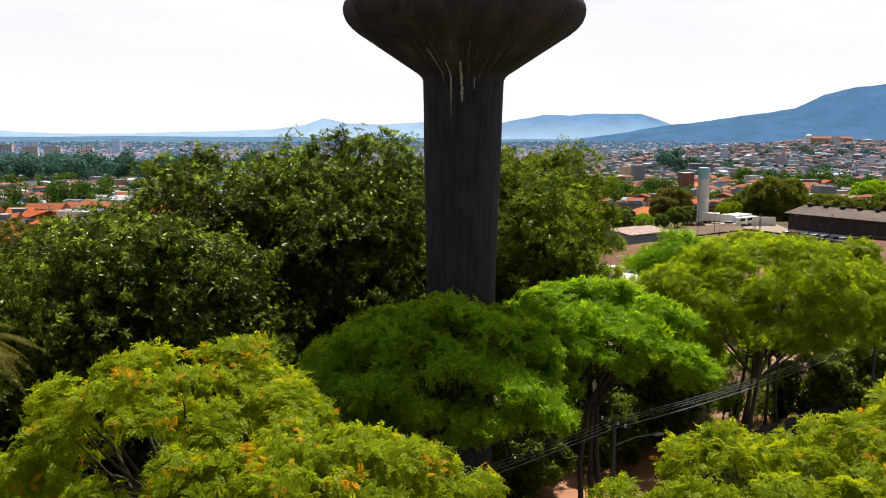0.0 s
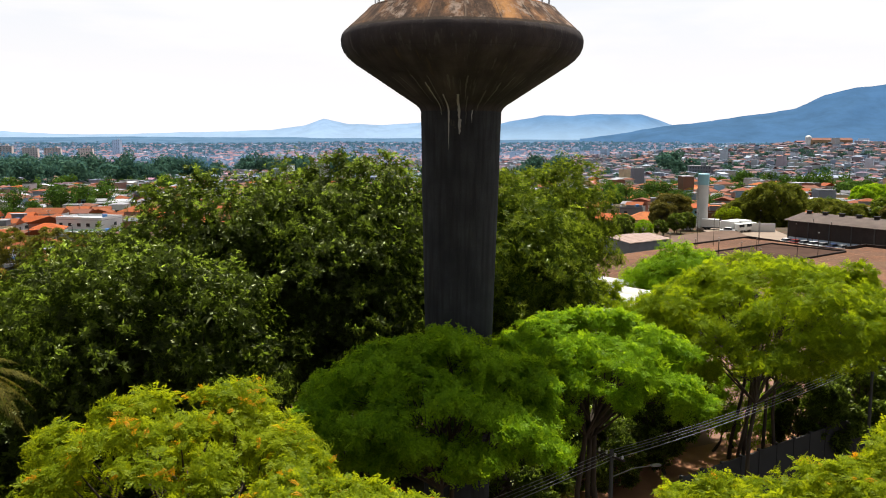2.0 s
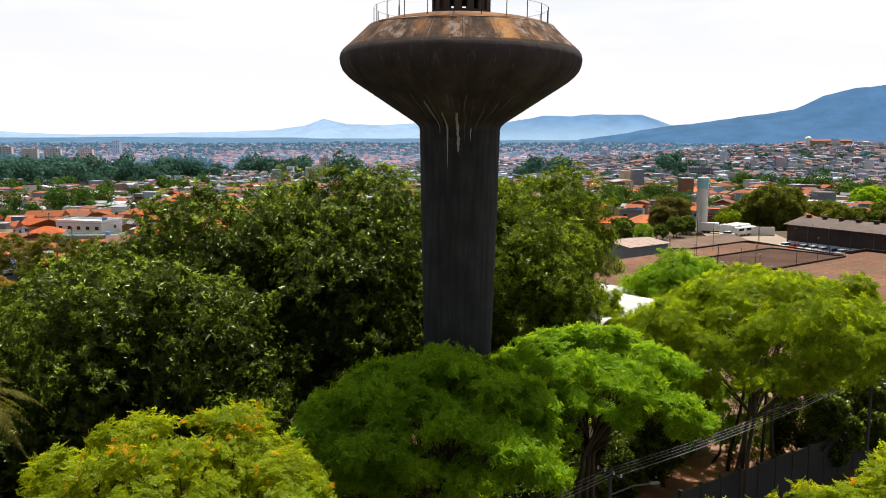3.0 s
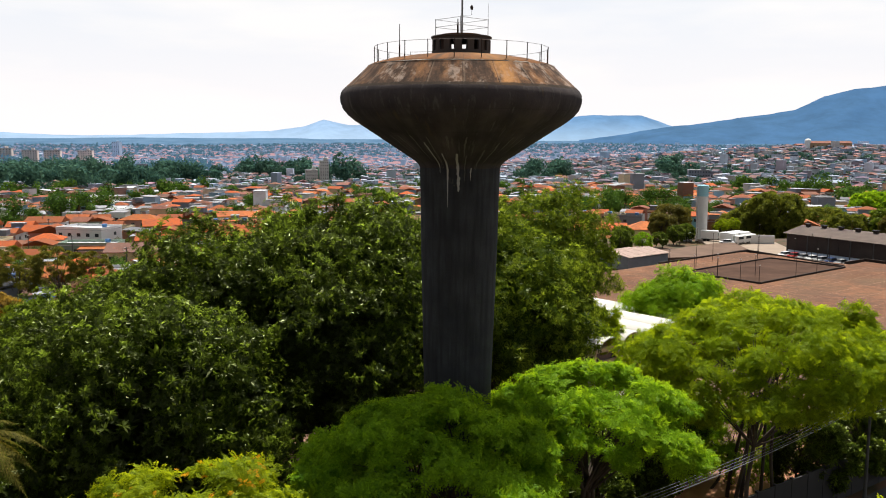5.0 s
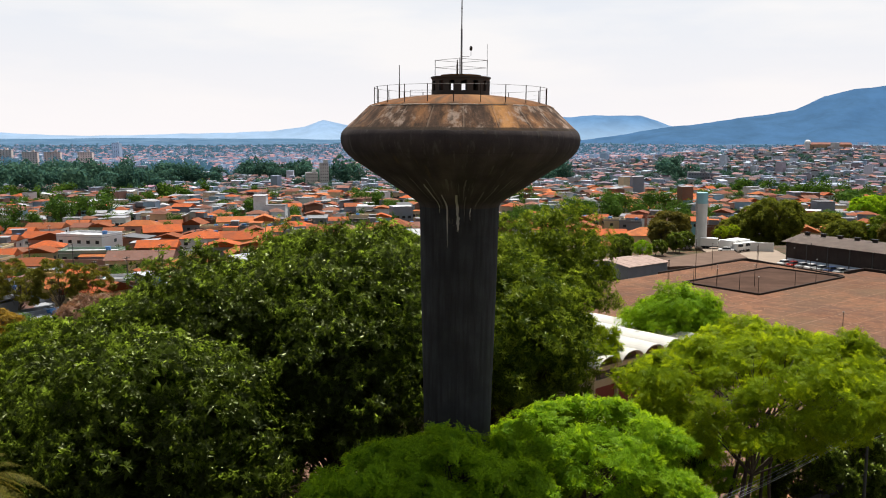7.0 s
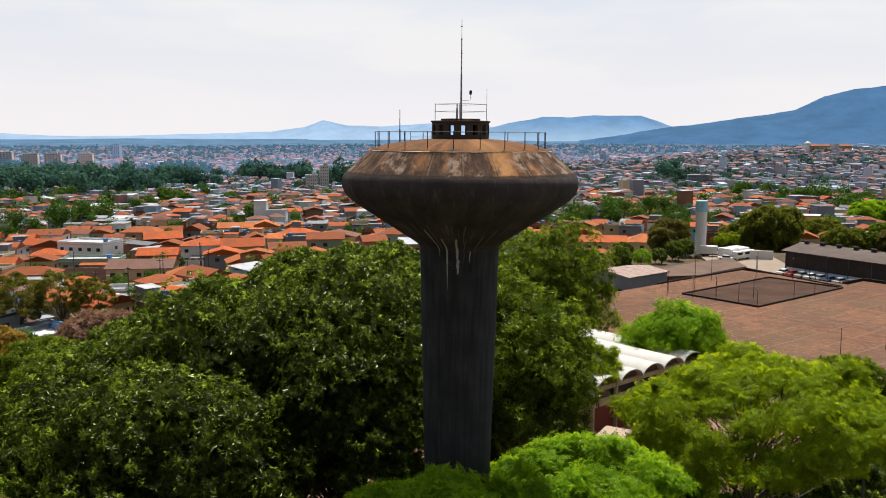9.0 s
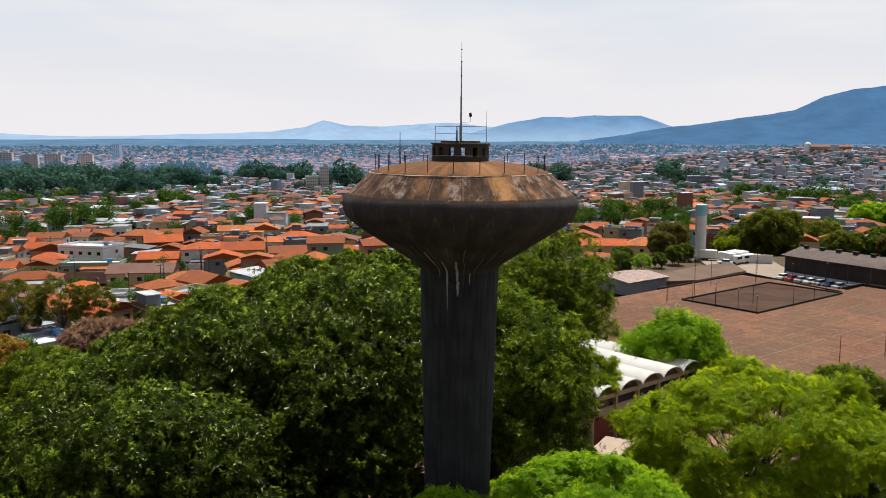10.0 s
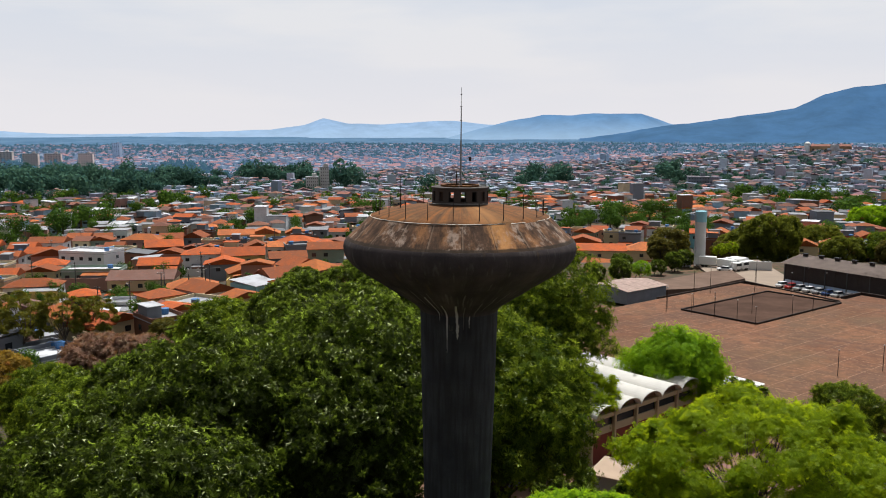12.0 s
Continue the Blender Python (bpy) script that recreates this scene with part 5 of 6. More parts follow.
def truck(m, label):
    t = thing("truck", label, "truck", m, "trucks in the yard")
    part("cab", boxed(2.6, 0, 1.5, 1.8, 2.2, 2.2, 0, 0.2), M_WHITE, t)
    part("windscreen", boxed(3.5, 0, 2.0, 0.06, 1.9, 0.8, 0, 0.02), M_GLASS, t)
    part("load_box", boxed(-0.9, 0, 1.9, 4.8, 2.3, 2.3, 0, 0.05), M_WHITE, t)
    part("chassis", boxed(0.2, 0, 0.6, 6.6, 1.4, 0.3), M_TYRE, t)
    for sx in (-2.2, -1.2, 2.5):
        for sy in (-0.95, 0.95):
            part("wheel", fast_mesh("wheel", *lathe([(0.05, -0.15), (0.42, -0.15), (0.48, -0.05), (0.48, 0.05), (0.42, 0.15), (0.05, 0.15)], 14)), M_TYRE, t, at=pose(sx, sy, 0.48, 90))


for x, y, a in ((81.6, 238.4, -62), (84.3, 240.5, -60), (86.3, 242.2, -58)):
    truck(pose(x, y, 0, 0, 0, a), "white box truck parked in a row in the pale yard")
truck(pose(78.2, 244.5, 0, 0, 0, -20), "white box truck parked across the back of the yard")
M_YARD = plain("pale_dusty_concrete", (0.27, 0.21, 0.16), 0.95, scale=0.8, vary=0.3)


def patch(name, label, corners, material, lift=0.03, high=0.1):
    bm = bmesh.new()
    low = [bm.verts.new((x, y, lift - high)) for x, y in corners]
    top = [bm.verts.new((x, y, lift)) for x, y in corners]
    bm.faces.new(top)
    for i in range(len(top)):
        k = (i + 1) % len(top)
        bm.faces.new((low[i], low[k], top[k], top[i]))
    return tagged(part(name, bm, material), label, "paving", kind="structure")


patch("pavement_yard", "pale dusty concrete yard by the barn", [(80, 214), (91, 198), (101, 160), (112, 160), (92, 214), (97, 258), (76, 258), (74, 236)], M_YARD, 0.06, 0.9)
patch("pavement_court", "bare reddish earth yard behind the trees", [(-22, 68), (16, 68), (64, 92), (66, 120), (34, 124), (4, 92), (-30, 96)], plain("pinkish_earth", (0.24, 0.13, 0.085), 0.95, scale=0.6, vary=0.35), 0.04, 0.1)
patch("pavement_ramp", "stained grey-brown concrete apron beside the reservoir", [(48, 200), (62, 203), (78.5, 217), (79.6, 230), (73.6, 229), (61.5, 219), (52, 211)], plain("grey_brown_stained_concrete", (0.155, 0.105, 0.080), 0.95, scale=0.9, vary=0.55, spec=0.06), 1.3, 2.4)
boundary = boxed(90.2, 238.2, 1.25, 6.4, 0.3, 2.5, -0.2, 0.03)
tagged(part("wall_white", boundary, M_WHITE), "low white boundary wall behind the trucks", "wall", kind="structure")

# ---- white standpipe tank ----
pipe = thing("standpipe_tank", "slim white cylindrical water tank with a green cap band", "water tank", pose(76.5, 250, -0.6))
part("cylinder", fast_mesh("cylinder", *lathe([(1.75, -0.5), (1.62, 0.4), (1.6, 13.2)], 40)), plain("streaked_white_paint", (0.62, 0.62, 0.6), 0.7, scale=0.8, vary=0.3), pipe, smooth=True)
part("cap_band", fast_mesh("cap_band", *lathe([(1.6, 13.2), (1.66, 13.25), (1.66, 16.3), (1.5, 16.45), (0.05, 16.6)], 40)), plain("faded_green_blue_paint", (0.27, 0.52, 0.60), 0.7, scale=1), pipe, "faded green-blue top band")
part("ladder", fast_mesh("ladder", *tubes([[(-1.55, -0.75, 0, 0.05), (-1.55, -0.75, 16, 0.05)], [(-1.75, -0.4, 0, 0.05), (-1.75, -0.4, 16, 0.05)]], 4)), M_STEEL, pipe)
part("foot_tank", fast_mesh("foot_tank", *lathe([(1.6, 0), (1.6, 1.8), (1.2, 2.4), (0.05, 2.6)], 24)), M_WHITE, pipe, "small white domed tank at its foot", smooth=True, at=pose(-4.6, -1.5, 0.2))

# ---- hall with a row of barrel vaults ----
HALL = pose(17.3, 94.6, 0, 0, 0, 40.6) @ Matrix.Diagonal((1.06, 1, 1, 1))
hall = thing("vaulted_hall", "red and cream hall under white concrete barrel vaults", "hall", HALL)
LONG = 17.0
M_VAULT = plain("white_vault_paint", (0.56, 0.54, 0.50), 0.7, scale=0.9, vary=0.5)
for i in range(5):
    a = np.linspace(0.12, math.pi - 0.12, 15)
    r1, w, rise = 2.02, 4.0, 1.25
    xs, zs = -np.cos(a) * w / 2 / math.cos(0.12), (np.sin(a) - math.sin(0.12)) * rise
    v = [(x, yy, z + t) for yy in (-0.9, LONG) for t in (0.0, 0.12) for x, z in zip(xs, zs)]
    q = []
    for j in range(14):
        q += [(15 + j, 45 + j, 46 + j, 16 + j), (j + 1, 31 + j, 30 + j, j), (j, 15 + j, 16 + j, j + 1), (30 + j, 31 + j, 46 + j, 45 + j)]
    part("vault", fast_mesh("vault", v, q), M_VAULT, hall, smooth=False, at=pose(2 + 4 * i, 0, 6.0))
    v = [(x, 0.0, z) for x, z in zip(xs, zs)] + [(0, 0, 0)]
    part("arch_infill", fast_mesh("arch_infill", v, None, [(j, j + 1, 15) for j in range(14)]), plain("brown_board", (0.16, 0.10, 0.06), 0.8) if i == 0 else bpy.data.materials["brown_board"], hall, at=pose(2 + 4 * i, 0.1, 6.0))
    part("beam", boxed(2 + 4 * i, 0, 5.7, 4.0, 0.5, 0.55, 0, 0.03), M_CREAM, hall, "cream concrete beam")
    part("clerestory", boxed(2 + 4 * i, 0.25, 4.9, 3.7, 0.12, 1.1), M_GLASS, hall, "dark glazing strip")
    part("wall_panel", boxed(2 + 4 * i, 0.15, 3.9, 3.75, 0.25, 0.9, 0, 0.02), M_CREAM, hall, "cream wall band")
    part("wall_panel", boxed(2 + 4 * i, 0.18, 1.7, 3.75, 0.25, 3.5, 0, 0.02), M_REDWALL, hall, "brick-red wall")
for i in range(6):
    part("column", boxed(4.0 * i, -0.12, 3.0, 0.3, 0.45, 6.0, 0, 0.03), M_CREAM, hall)
part("side_wall", boxed(0, LONG / 2, 3, 0.3, LONG, 6), M_CREAM, hall)
part("side_wall", boxed(20, LONG / 2, 3, 0.3, LONG, 6), M_CREAM, hall)
part("back_wall", boxed(10, LONG - 0.3, 3, 20, 0.3, 6), M_CREAM, hall)

# ---- small outbuildings and the street ----
hut = thing("hut", "small hut with a tan corrugated roof", "hut", pose(8.2, 91, 0, 0, 0, 20))
part("wall", boxed(0, 0, 1.25, 5, 3.2, 2.5), M_SHEDWALL, hut)
part("roof", boxed(0, -0.1, 2.62, 5.8, 4.0, 0.12, 0, 0.03), plain("tan_sheet_roof", (0.38, 0.28, 0.20), 0.8, scale=2), hut)
part("door", boxed(1.2, -1.63, 1.0, 0.9, 0.08, 2.0), M_WHITE, hut, "white boarded door")
tagged(part("blue_drum", fast_mesh("blue_drum", *lathe([(0.05, 0), (0.5, 0), (0.5, 1.0), (0.42, 1.1), (0.05, 1.12)], 16)), M_PAINTBLUE, None, "blue plastic drum standing beside the hut", at=pose(21.0, 86.5, 0)), category="drum")
for (ax, ay), (bx, by) in (((88.6, 185.2), (95.4, 190.2)), ((95.4, 190.2), (112, 165))):
    tagged(part("parapet", boxed((ax + bx) / 2, (ay + by) / 2, 1.4, math.hypot(bx - ax, by - ay) + 0.3, 0.3, 2.6, math.atan2(by - ay, bx - ax), 0.03), M_KERB), "low dark-stained parapet along the reservoir", "wall", kind="structure")
patch("reservoir_step", "lower red-brown concrete roof beside the reservoir", [(89, 184.6), (95.2, 189.6), (111.5, 164.6), (104, 160)], M_SLAB, 2.1, 2.7)
low = thing("low_store", "low white flat-roofed store below the reservoir wall", "store", pose(41.5, 118.5, 0, 0, 0, math.degrees(TURN)))
part("wall", boxed(0, 0, 1.2, 9, 5, 2.4), M_GREYWALL, low)
part("roof", boxed(0, 0, 2.5, 9.5, 5.5, 0.2, 0, 0.03), M_WHITE, low, "white roof slab")
copy_thing(hut, pose(18.6, 88, 0, 0, 0, 60))


def wire_pole(x, y, high, lamp=True):
    t = thing("utility_pole", "grey concrete utility pole with crossarm and street lamp", "utility pole", pose(x, y, 0, 0, 0, 40), "utility poles along the street")
    part("pole", fast_mesh("pole", *tubes([[(0, 0, -0.3, 0.17), (0, 0, high, 0.1)]], 8)), M_GREYWALL, t, smooth=True)
    arm = part("crossarm", boxed(0, 0.05, high - 0.4, 0.12, 1.9, 0.12, 0, 0.01), M_WOOD, t)
    for k in (-0.8, -0.3, 0.3, 0.8):
        part("insulator", boxed(0, 0.05 + k, high - 0.25, 0.1, 0.1, 0.2, 0, 0.02), M_WHITE, arm)
    bracket = part("lamp_arm", fast_mesh("lamp_arm", *tubes([[(0.1, 0, high - 1.6, 0.03), (1.2, -0.6, high - 1.2, 0.03), (2.2, -1.1, high - 1.15, 0.03)]], 6)), M_STEEL, t)
    part("lamp_head", boxed(2.4, -1.2, high - 1.15, 0.6, 0.25, 0.14, -0.45, 0.04), M_STEEL, bracket)
    return t


POLES = [(-14.8, 25.4, 9.8), (9.4, 45.0, 9.7), (33.6, 64.6, 10.0), (57.8, 84.2, 10.0)]
for x, y, high in POLES:
    wire_pole(x, y, high)
side = Vector((-0.64, 0.77, 0))
for k, (off, drop) in enumerate(((-0.3, 0.2), (0.0, 0.2), (0.3, 0.2), (0.05, 0.62))):
    for (ax, ay, ah), (bx, by, bh) in zip(POLES, POLES[1:]):
        rows = []
        for s in np.linspace(0, 1, 13):
            rows.append((ax + (bx - ax) * s + side.x * off, ay + (by - ay) * s + side.y * off, ah + (bh - ah) * s - drop - 1.9 * s * (1 - s), 0.013 if k < 3 else 0.021))
        tagged(part("overhead_cable", fast_mesh("overhead_cable", *tubes([rows], 5)), plain("cable_grey", (0.22, 0.22, 0.22), 0.5) if "cable_grey" not in bpy.data.materials else bpy.data.materials["cable_grey"]),
               "thin grey overhead cable strung between the poles", "cable", "overhead cables")
M_STREETWALL = plain("sooty_panel_concrete", (0.05, 0.048, 0.047), 0.9, scale=1.2, vary=0.5)
wall = thing("street_wall", "dark grey concrete panel wall along the street", "wall", None, kind="structure")
for i in range(23):
    s = 0.6 + i * 2.2
    x, y = 17.0 + 0.82 * s, 56.5 + 0.575 * s
    part("panel", boxed(x, y, 1.6, 2.16, 0.16, 3.6 + 0.05 * (i % 3), 0.611, 0.02), M_STREETWALL, wall)
    part("wall_post", boxed(x - 0.9, y - 0.63, 1.7, 0.24, 0.26, 3.75, 0.611, 0.02), M_STREETWALL, wall)
patch("road", "grey asphalt street", [(-18.4, 22.5), (18.5, 48.4), (67.7, 82.9), (64, 88.3), (14.8, 53.8), (-22.1, 27.9)], plain("worn_asphalt", (0.06, 0.056, 0.055), 0.95, scale=1.0, vary=0.3), 0.02, 0.1)
patch("earth_bank", "bare red-brown earth strewn with dry leaves", [(6, 53), (15, 56.5), (38, 72.5), (35, 80), (20, 70), (6, 62)], plain("leaf_strewn_earth", (0.36, 0.17, 0.09), 0.95, scale=1.6, vary=0.5), 0.035, 0.12)

# ---- the town ----
def paint(name, c):
    return plain(name, c, 0.85, scale=0.8, vary=0.25, per_object=0.2)


HOUSE_PAINTS = [("cream", paint("cream_render", (0.68, 0.57, 0.36))), ("white", paint("white_render", (0.80, 0.80, 0.80))), ("grey", paint("bare_grey_render", (0.22, 0.24, 0.27))),
                ("pale blue", paint("pale_blue_render", (0.24, 0.52, 0.60))), ("ochre", paint("ochre_render", (0.66, 0.48, 0.17))), ("pinkish", paint("pink_render", (0.42, 0.24, 0.19))),
                ("brick-red", paint("bare_brick", (0.2, 0.09, 0.055))), ("pale green", paint("green_render", (0.27, 0.36, 0.28)))]
M_ORANGE = tiles("bright_terracotta_tiles", (0.50, 0.098, 0.013))
M_DOOR = plain("brown_door_paint", (0.16, 0.09, 0.05), 0.7)
M_TANKBLUE = plain("blue_plastic_tank", (0.05, 0.16, 0.36), 0.5, vary=0.1)
M_FARROOF = sheets("grey_roof_sheets")


def hip_roof(w, d, h, eave, z, gable=False):
    """A tiled roof with its ridge along the longer side, with thickness at the eaves."""
    bm = bmesh.new()
    W, D = w / 2 + eave, d / 2 + eave
    rl = W if gable else max(0.3, W - D)
    low = [bm.verts.new(p) for p in ((-W, -D, z - 0.16), (W, -D, z - 0.16), (W, D, z - 0.16), (-W, D, z - 0.16))]
    e = [bm.verts.new(p) for p in ((-W, -D, z), (W, -D, z), (W, D, z), (-W, D, z))]
    r0, r1 = bm.verts.new((-rl, 0, z + h)), bm.verts.new((rl, 0, z + h))
    for f in ((e[0], e[1], r1, r0), (e[2], e[3], r0, r1), (e[1], e[2], r1), (e[3], e[0], r0), tuple(reversed(low))):
        bm.faces.new(f)
    for i in range(4):
        bm.faces.new((low[i], low[(i + 1) % 4], e[(i + 1) % 4], e[i]))
    return bm


def house(w, d, storeys, kind, colour, roof_mat, seed, m):
    """A town house: walls, roof, a window for each bay and storey, a door; flat roofs carry a tank."""
    r = rng(seed)
    name, wall_mat = HOUSE_PAINTS[colour]
    high = 3.0 * storeys + 0.2
    roof_word = {"hip": "an orange tiled hip roof", "gable": "an orange tiled gable roof", "flat": "a flat concrete roof and blue tank", "shed": "a grey sheet roof"}[kind]
    t = thing("house", f"{name} rendered {('', 'two-storey ', 'three-storey ')[storeys - 1]}house with {roof_word}", "house", m, "houses of the town")
    part("wall", boxed(0, 0, high / 2 - 2.0, w, d, high + 4.0), wall_mat, t)
    if kind in ("hip", "gable"):
        part("roof", hip_roof(w, d, min(w, d) * (0.19 + 0.07 * r.random()), 0.45, high + 0.16, kind == "gable"), roof_mat, t)
    elif kind == "shed":
        bm = boxed(0, 0, high + 0.35, w + 0.6, d + 0.6, 0.14)
        for v in bm.verts:
            v.co.z += v.co.y * 0.09
        part("roof", bm, M_FARROOF, t)
    else:
        part("roof", boxed(0, 0, high + 0.08, w + 0.3, d + 0.3, 0.2, 0, 0.03), M_FARROOF, t)
        for sx, sy, lx, ly in ((0, -d / 2, w, 0.2), (0, d / 2, w, 0.2), (-w / 2, 0, 0.2, d), (w / 2, 0, 0.2, d)):
            part("parapet", boxed(sx, sy, high + 0.5, lx, ly, 0.8), wall_mat, t)
        if r.random() < 0.6:
            part("roof_room", boxed(-w * 0.22, d * 0.12, high + 1.3, w * 0.42, d * 0.5, 2.4), HOUSE_PAINTS[int(r.integers(0, 3))][1], t)
            part("roof_room_cover", boxed(-w * 0.22, d * 0.08, high + 2.6, w * 0.5, d * 0.62, 0.12), roof_mat if r.random() < 0.4 else M_FARROOF, t)
        part("water_tank", fast_mesh("water_tank", *lathe([(0.75, high + 0.2), (0.85, high + 1.2), (0.9, high + 1.3), (0.05, high + 1.45)], 14)), M_TANKBLUE, t, "blue plastic water tank", at=pose(w * 0.25, d * 0.2, 0))
    # lean-to and yard wall beside the house
    back = 1 if r.random() < 0.5 else -1
    aw = w * r.uniform(0.45, 0.8)
    part("lean_to", boxed(back * (w - aw) / 2, -d / 2 - 1.4, 0.4, aw, 2.8, 4.4), HOUSE_PAINTS[int(r.integers(0, 8))][1], t)
    bm = boxed(back * (w - aw) / 2, -d / 2 - 1.5, 2.75, aw + 0.4, 3.2, 0.12)
    for v in bm.verts:
        v.co.z += (v.co.y + d / 2 + 1.4) * 0.16
    part("lean_to_roof", bm, roof_mat if r.random() < 0.65 else M_FARROOF, t)
    part("yard_wall", boxed(0, -d / 2 - 4.2, 0.2, w + 0.6, 0.2, 3.6), HOUSE_PAINTS[int(r.integers(0, 8))][1], t)
    for s in range(storeys):
        for sgn in (-1, 1):
            bays = max(2, int(w / 3.2))
            for b in range(bays):
                if s == 0 and b == bays // 2 and sgn < 0:
                    part("door", boxed(-w / 2 + (b + 0.5) * w / bays, -d / 2 - 0.02, 1.05, 1.0, 0.1, 2.1), M_DOOR, t)
                    continue
                if r.random() < 0.85:
                    part("window", boxed(-w / 2 + (b + 0.5) * w / bays, sgn * (d / 2 + 0.02), 1.6 + 3.0 * s, 1.3, 0.1, 1.1), M_GLASS, t)
            part("window", boxed(sgn * (w / 2 + 0.02), 0.15 * d, 1.6 + 3.0 * s, 0.1, 1.3, 1.1), M_GLASS, t)
    return t


def lots(seed=5):
    """Building lots in back-to-back rows along streets, quarter by quarter."""
    r = rng(seed)
    rows = []
    cell = 230.0
    for I in range(-9, 10):
        for J in range(0, 14):
            x0, y0 = I * cell, J * cell
            turn = (0.12, 0.62, -0.3, 0.38, -0.62, 0.9)[int(r.integers(0, 6))]
            far = math.hypot(x0 + cell / 2, y0 + cell / 2)
            k = 1.08 if far < 430 else 1.0 if far < 1300 else 1.4
            for row in range(-10, 11):
                for back in (0, 1):
                    a = -cell * 0.75 + r.uniform(0, 8)
                    while a < cell * 0.75:
                        w = r.uniform(4.8, 10.0) * k
                        b = (row * 22.5 + back * 9.0) * k + r.uniform(-2.6, 2.6)
                        x = x0 + cell / 2 + a * math.cos(turn) - b * math.sin(turn)
                        y = y0 + cell / 2 + a * math.sin(turn) + b * math.cos(turn)
                        a += w + r.uniform(0.2, 1.6) * k + (9 if r.random() < 0.03 else 0)
                        if x0 <= x < x0 + cell and y0 <= y < y0 + cell:
                            rows.append((x, y, w - 0.3, r.uniform(5.6, 8.4) * k, r.random(), r.random(), turn + r.uniform(-0.22, 0.22) + (math.pi if back else 0) + (math.pi / 2 if r.random() < 0.45 else 0)))
    return np.array(rows)


L = lots()
dist = np.hypot(L[:, 0], L[:, 1])
green = np.array([noise.noise(Vector((x * 0.0042, y * 0.0030, 0.7))) for x, y in L[:, :2]])
# the wooded valley on one side, and orchards round the reservoir
side_of = L[:, 0] / np.maximum(L[:, 1], 1)
edge = np.array([noise.noise(Vector((x * 0.006, y * 0.006, 4.2))) for x, y in L[:, :2]])
valley = (side_of < -0.31 + 0.22 * edge) & (side_of > -0.8) & (dist > 720 + 260 * edge) & (dist < 1450 + 400 * edge)
valley |= (side_of < -0.2 + 0.2 * edge) & (side_of > -0.45) & (dist > 880 + 200 * edge) & (dist < 1050 + 200 * edge)
GROVES = ((-0.50, 405, 20), (-0.45, 430, 17), (-0.42, 455, 16), (0.215, 470, 18), (-0.36, 560, 20), (-0.29, 640, 18), (-0.12, 860, 42), (-0.16, 830, 25), (-0.02, 700, 20), (0.06, 640, 16), (0.20, 440, 20), (0.23, 470, 16),
          (0.12, 900, 26), (0.33, 640, 24), (0.36, 660, 20), (0.42, 590, 34), (0.46, 610, 26), (0.50, 520, 24), (0.28, 850, 26), (-0.24, 420, 12), (-0.1, 480, 14), (0.08, 500, 12), (0.30, 520, 14))
park = np.zeros(len(L), bool)
for b, d, r in GROVES:
    gx, gy = d * b / math.hypot(1, b), d / math.hypot(1, b)
    park |= np.hypot(L[:, 0] - gx, (L[:, 1] - gy) * 0.8) < r * (1 + edge)
nearby = (dist < np.where(side_of < -0.3, 150, 174)) | ((L[:, 0] > -30) & (dist < 232))
inside = (np.abs(L[:, 0]) < 0.62 * L[:, 1] + 20) & (dist > 120) & (dist < 3050)
compound = (L[:, 0] > -2) & (L[:, 0] < 190) & (L[:, 1] < 268)
compound |= (L[:, 0] > 22) & (L[:, 0] < 100) & (L[:, 1] < 345)
compound |= (L[:, 0] > 66) & (L[:, 1] < 330) & (L[:, 0] < 130)
lone = rng(8).random(len(L))
grove = np.array([noise.noise(Vector((x * 0.017, y * 0.011, 9.1))) for x, y in L[:, :2]]) > np.where(dist < 330, 0.46, 0.36)
built = inside & ~compound & ~nearby & ~valley & ~grove & ~park & (green < 0.58) & (lone > np.where(dist > 600, 0.38, np.where(dist > 380, 0.27, 0.16)) + np.clip((dist - 1700) / 2600, 0, 0.5))
garden = inside & ~compound & ~built
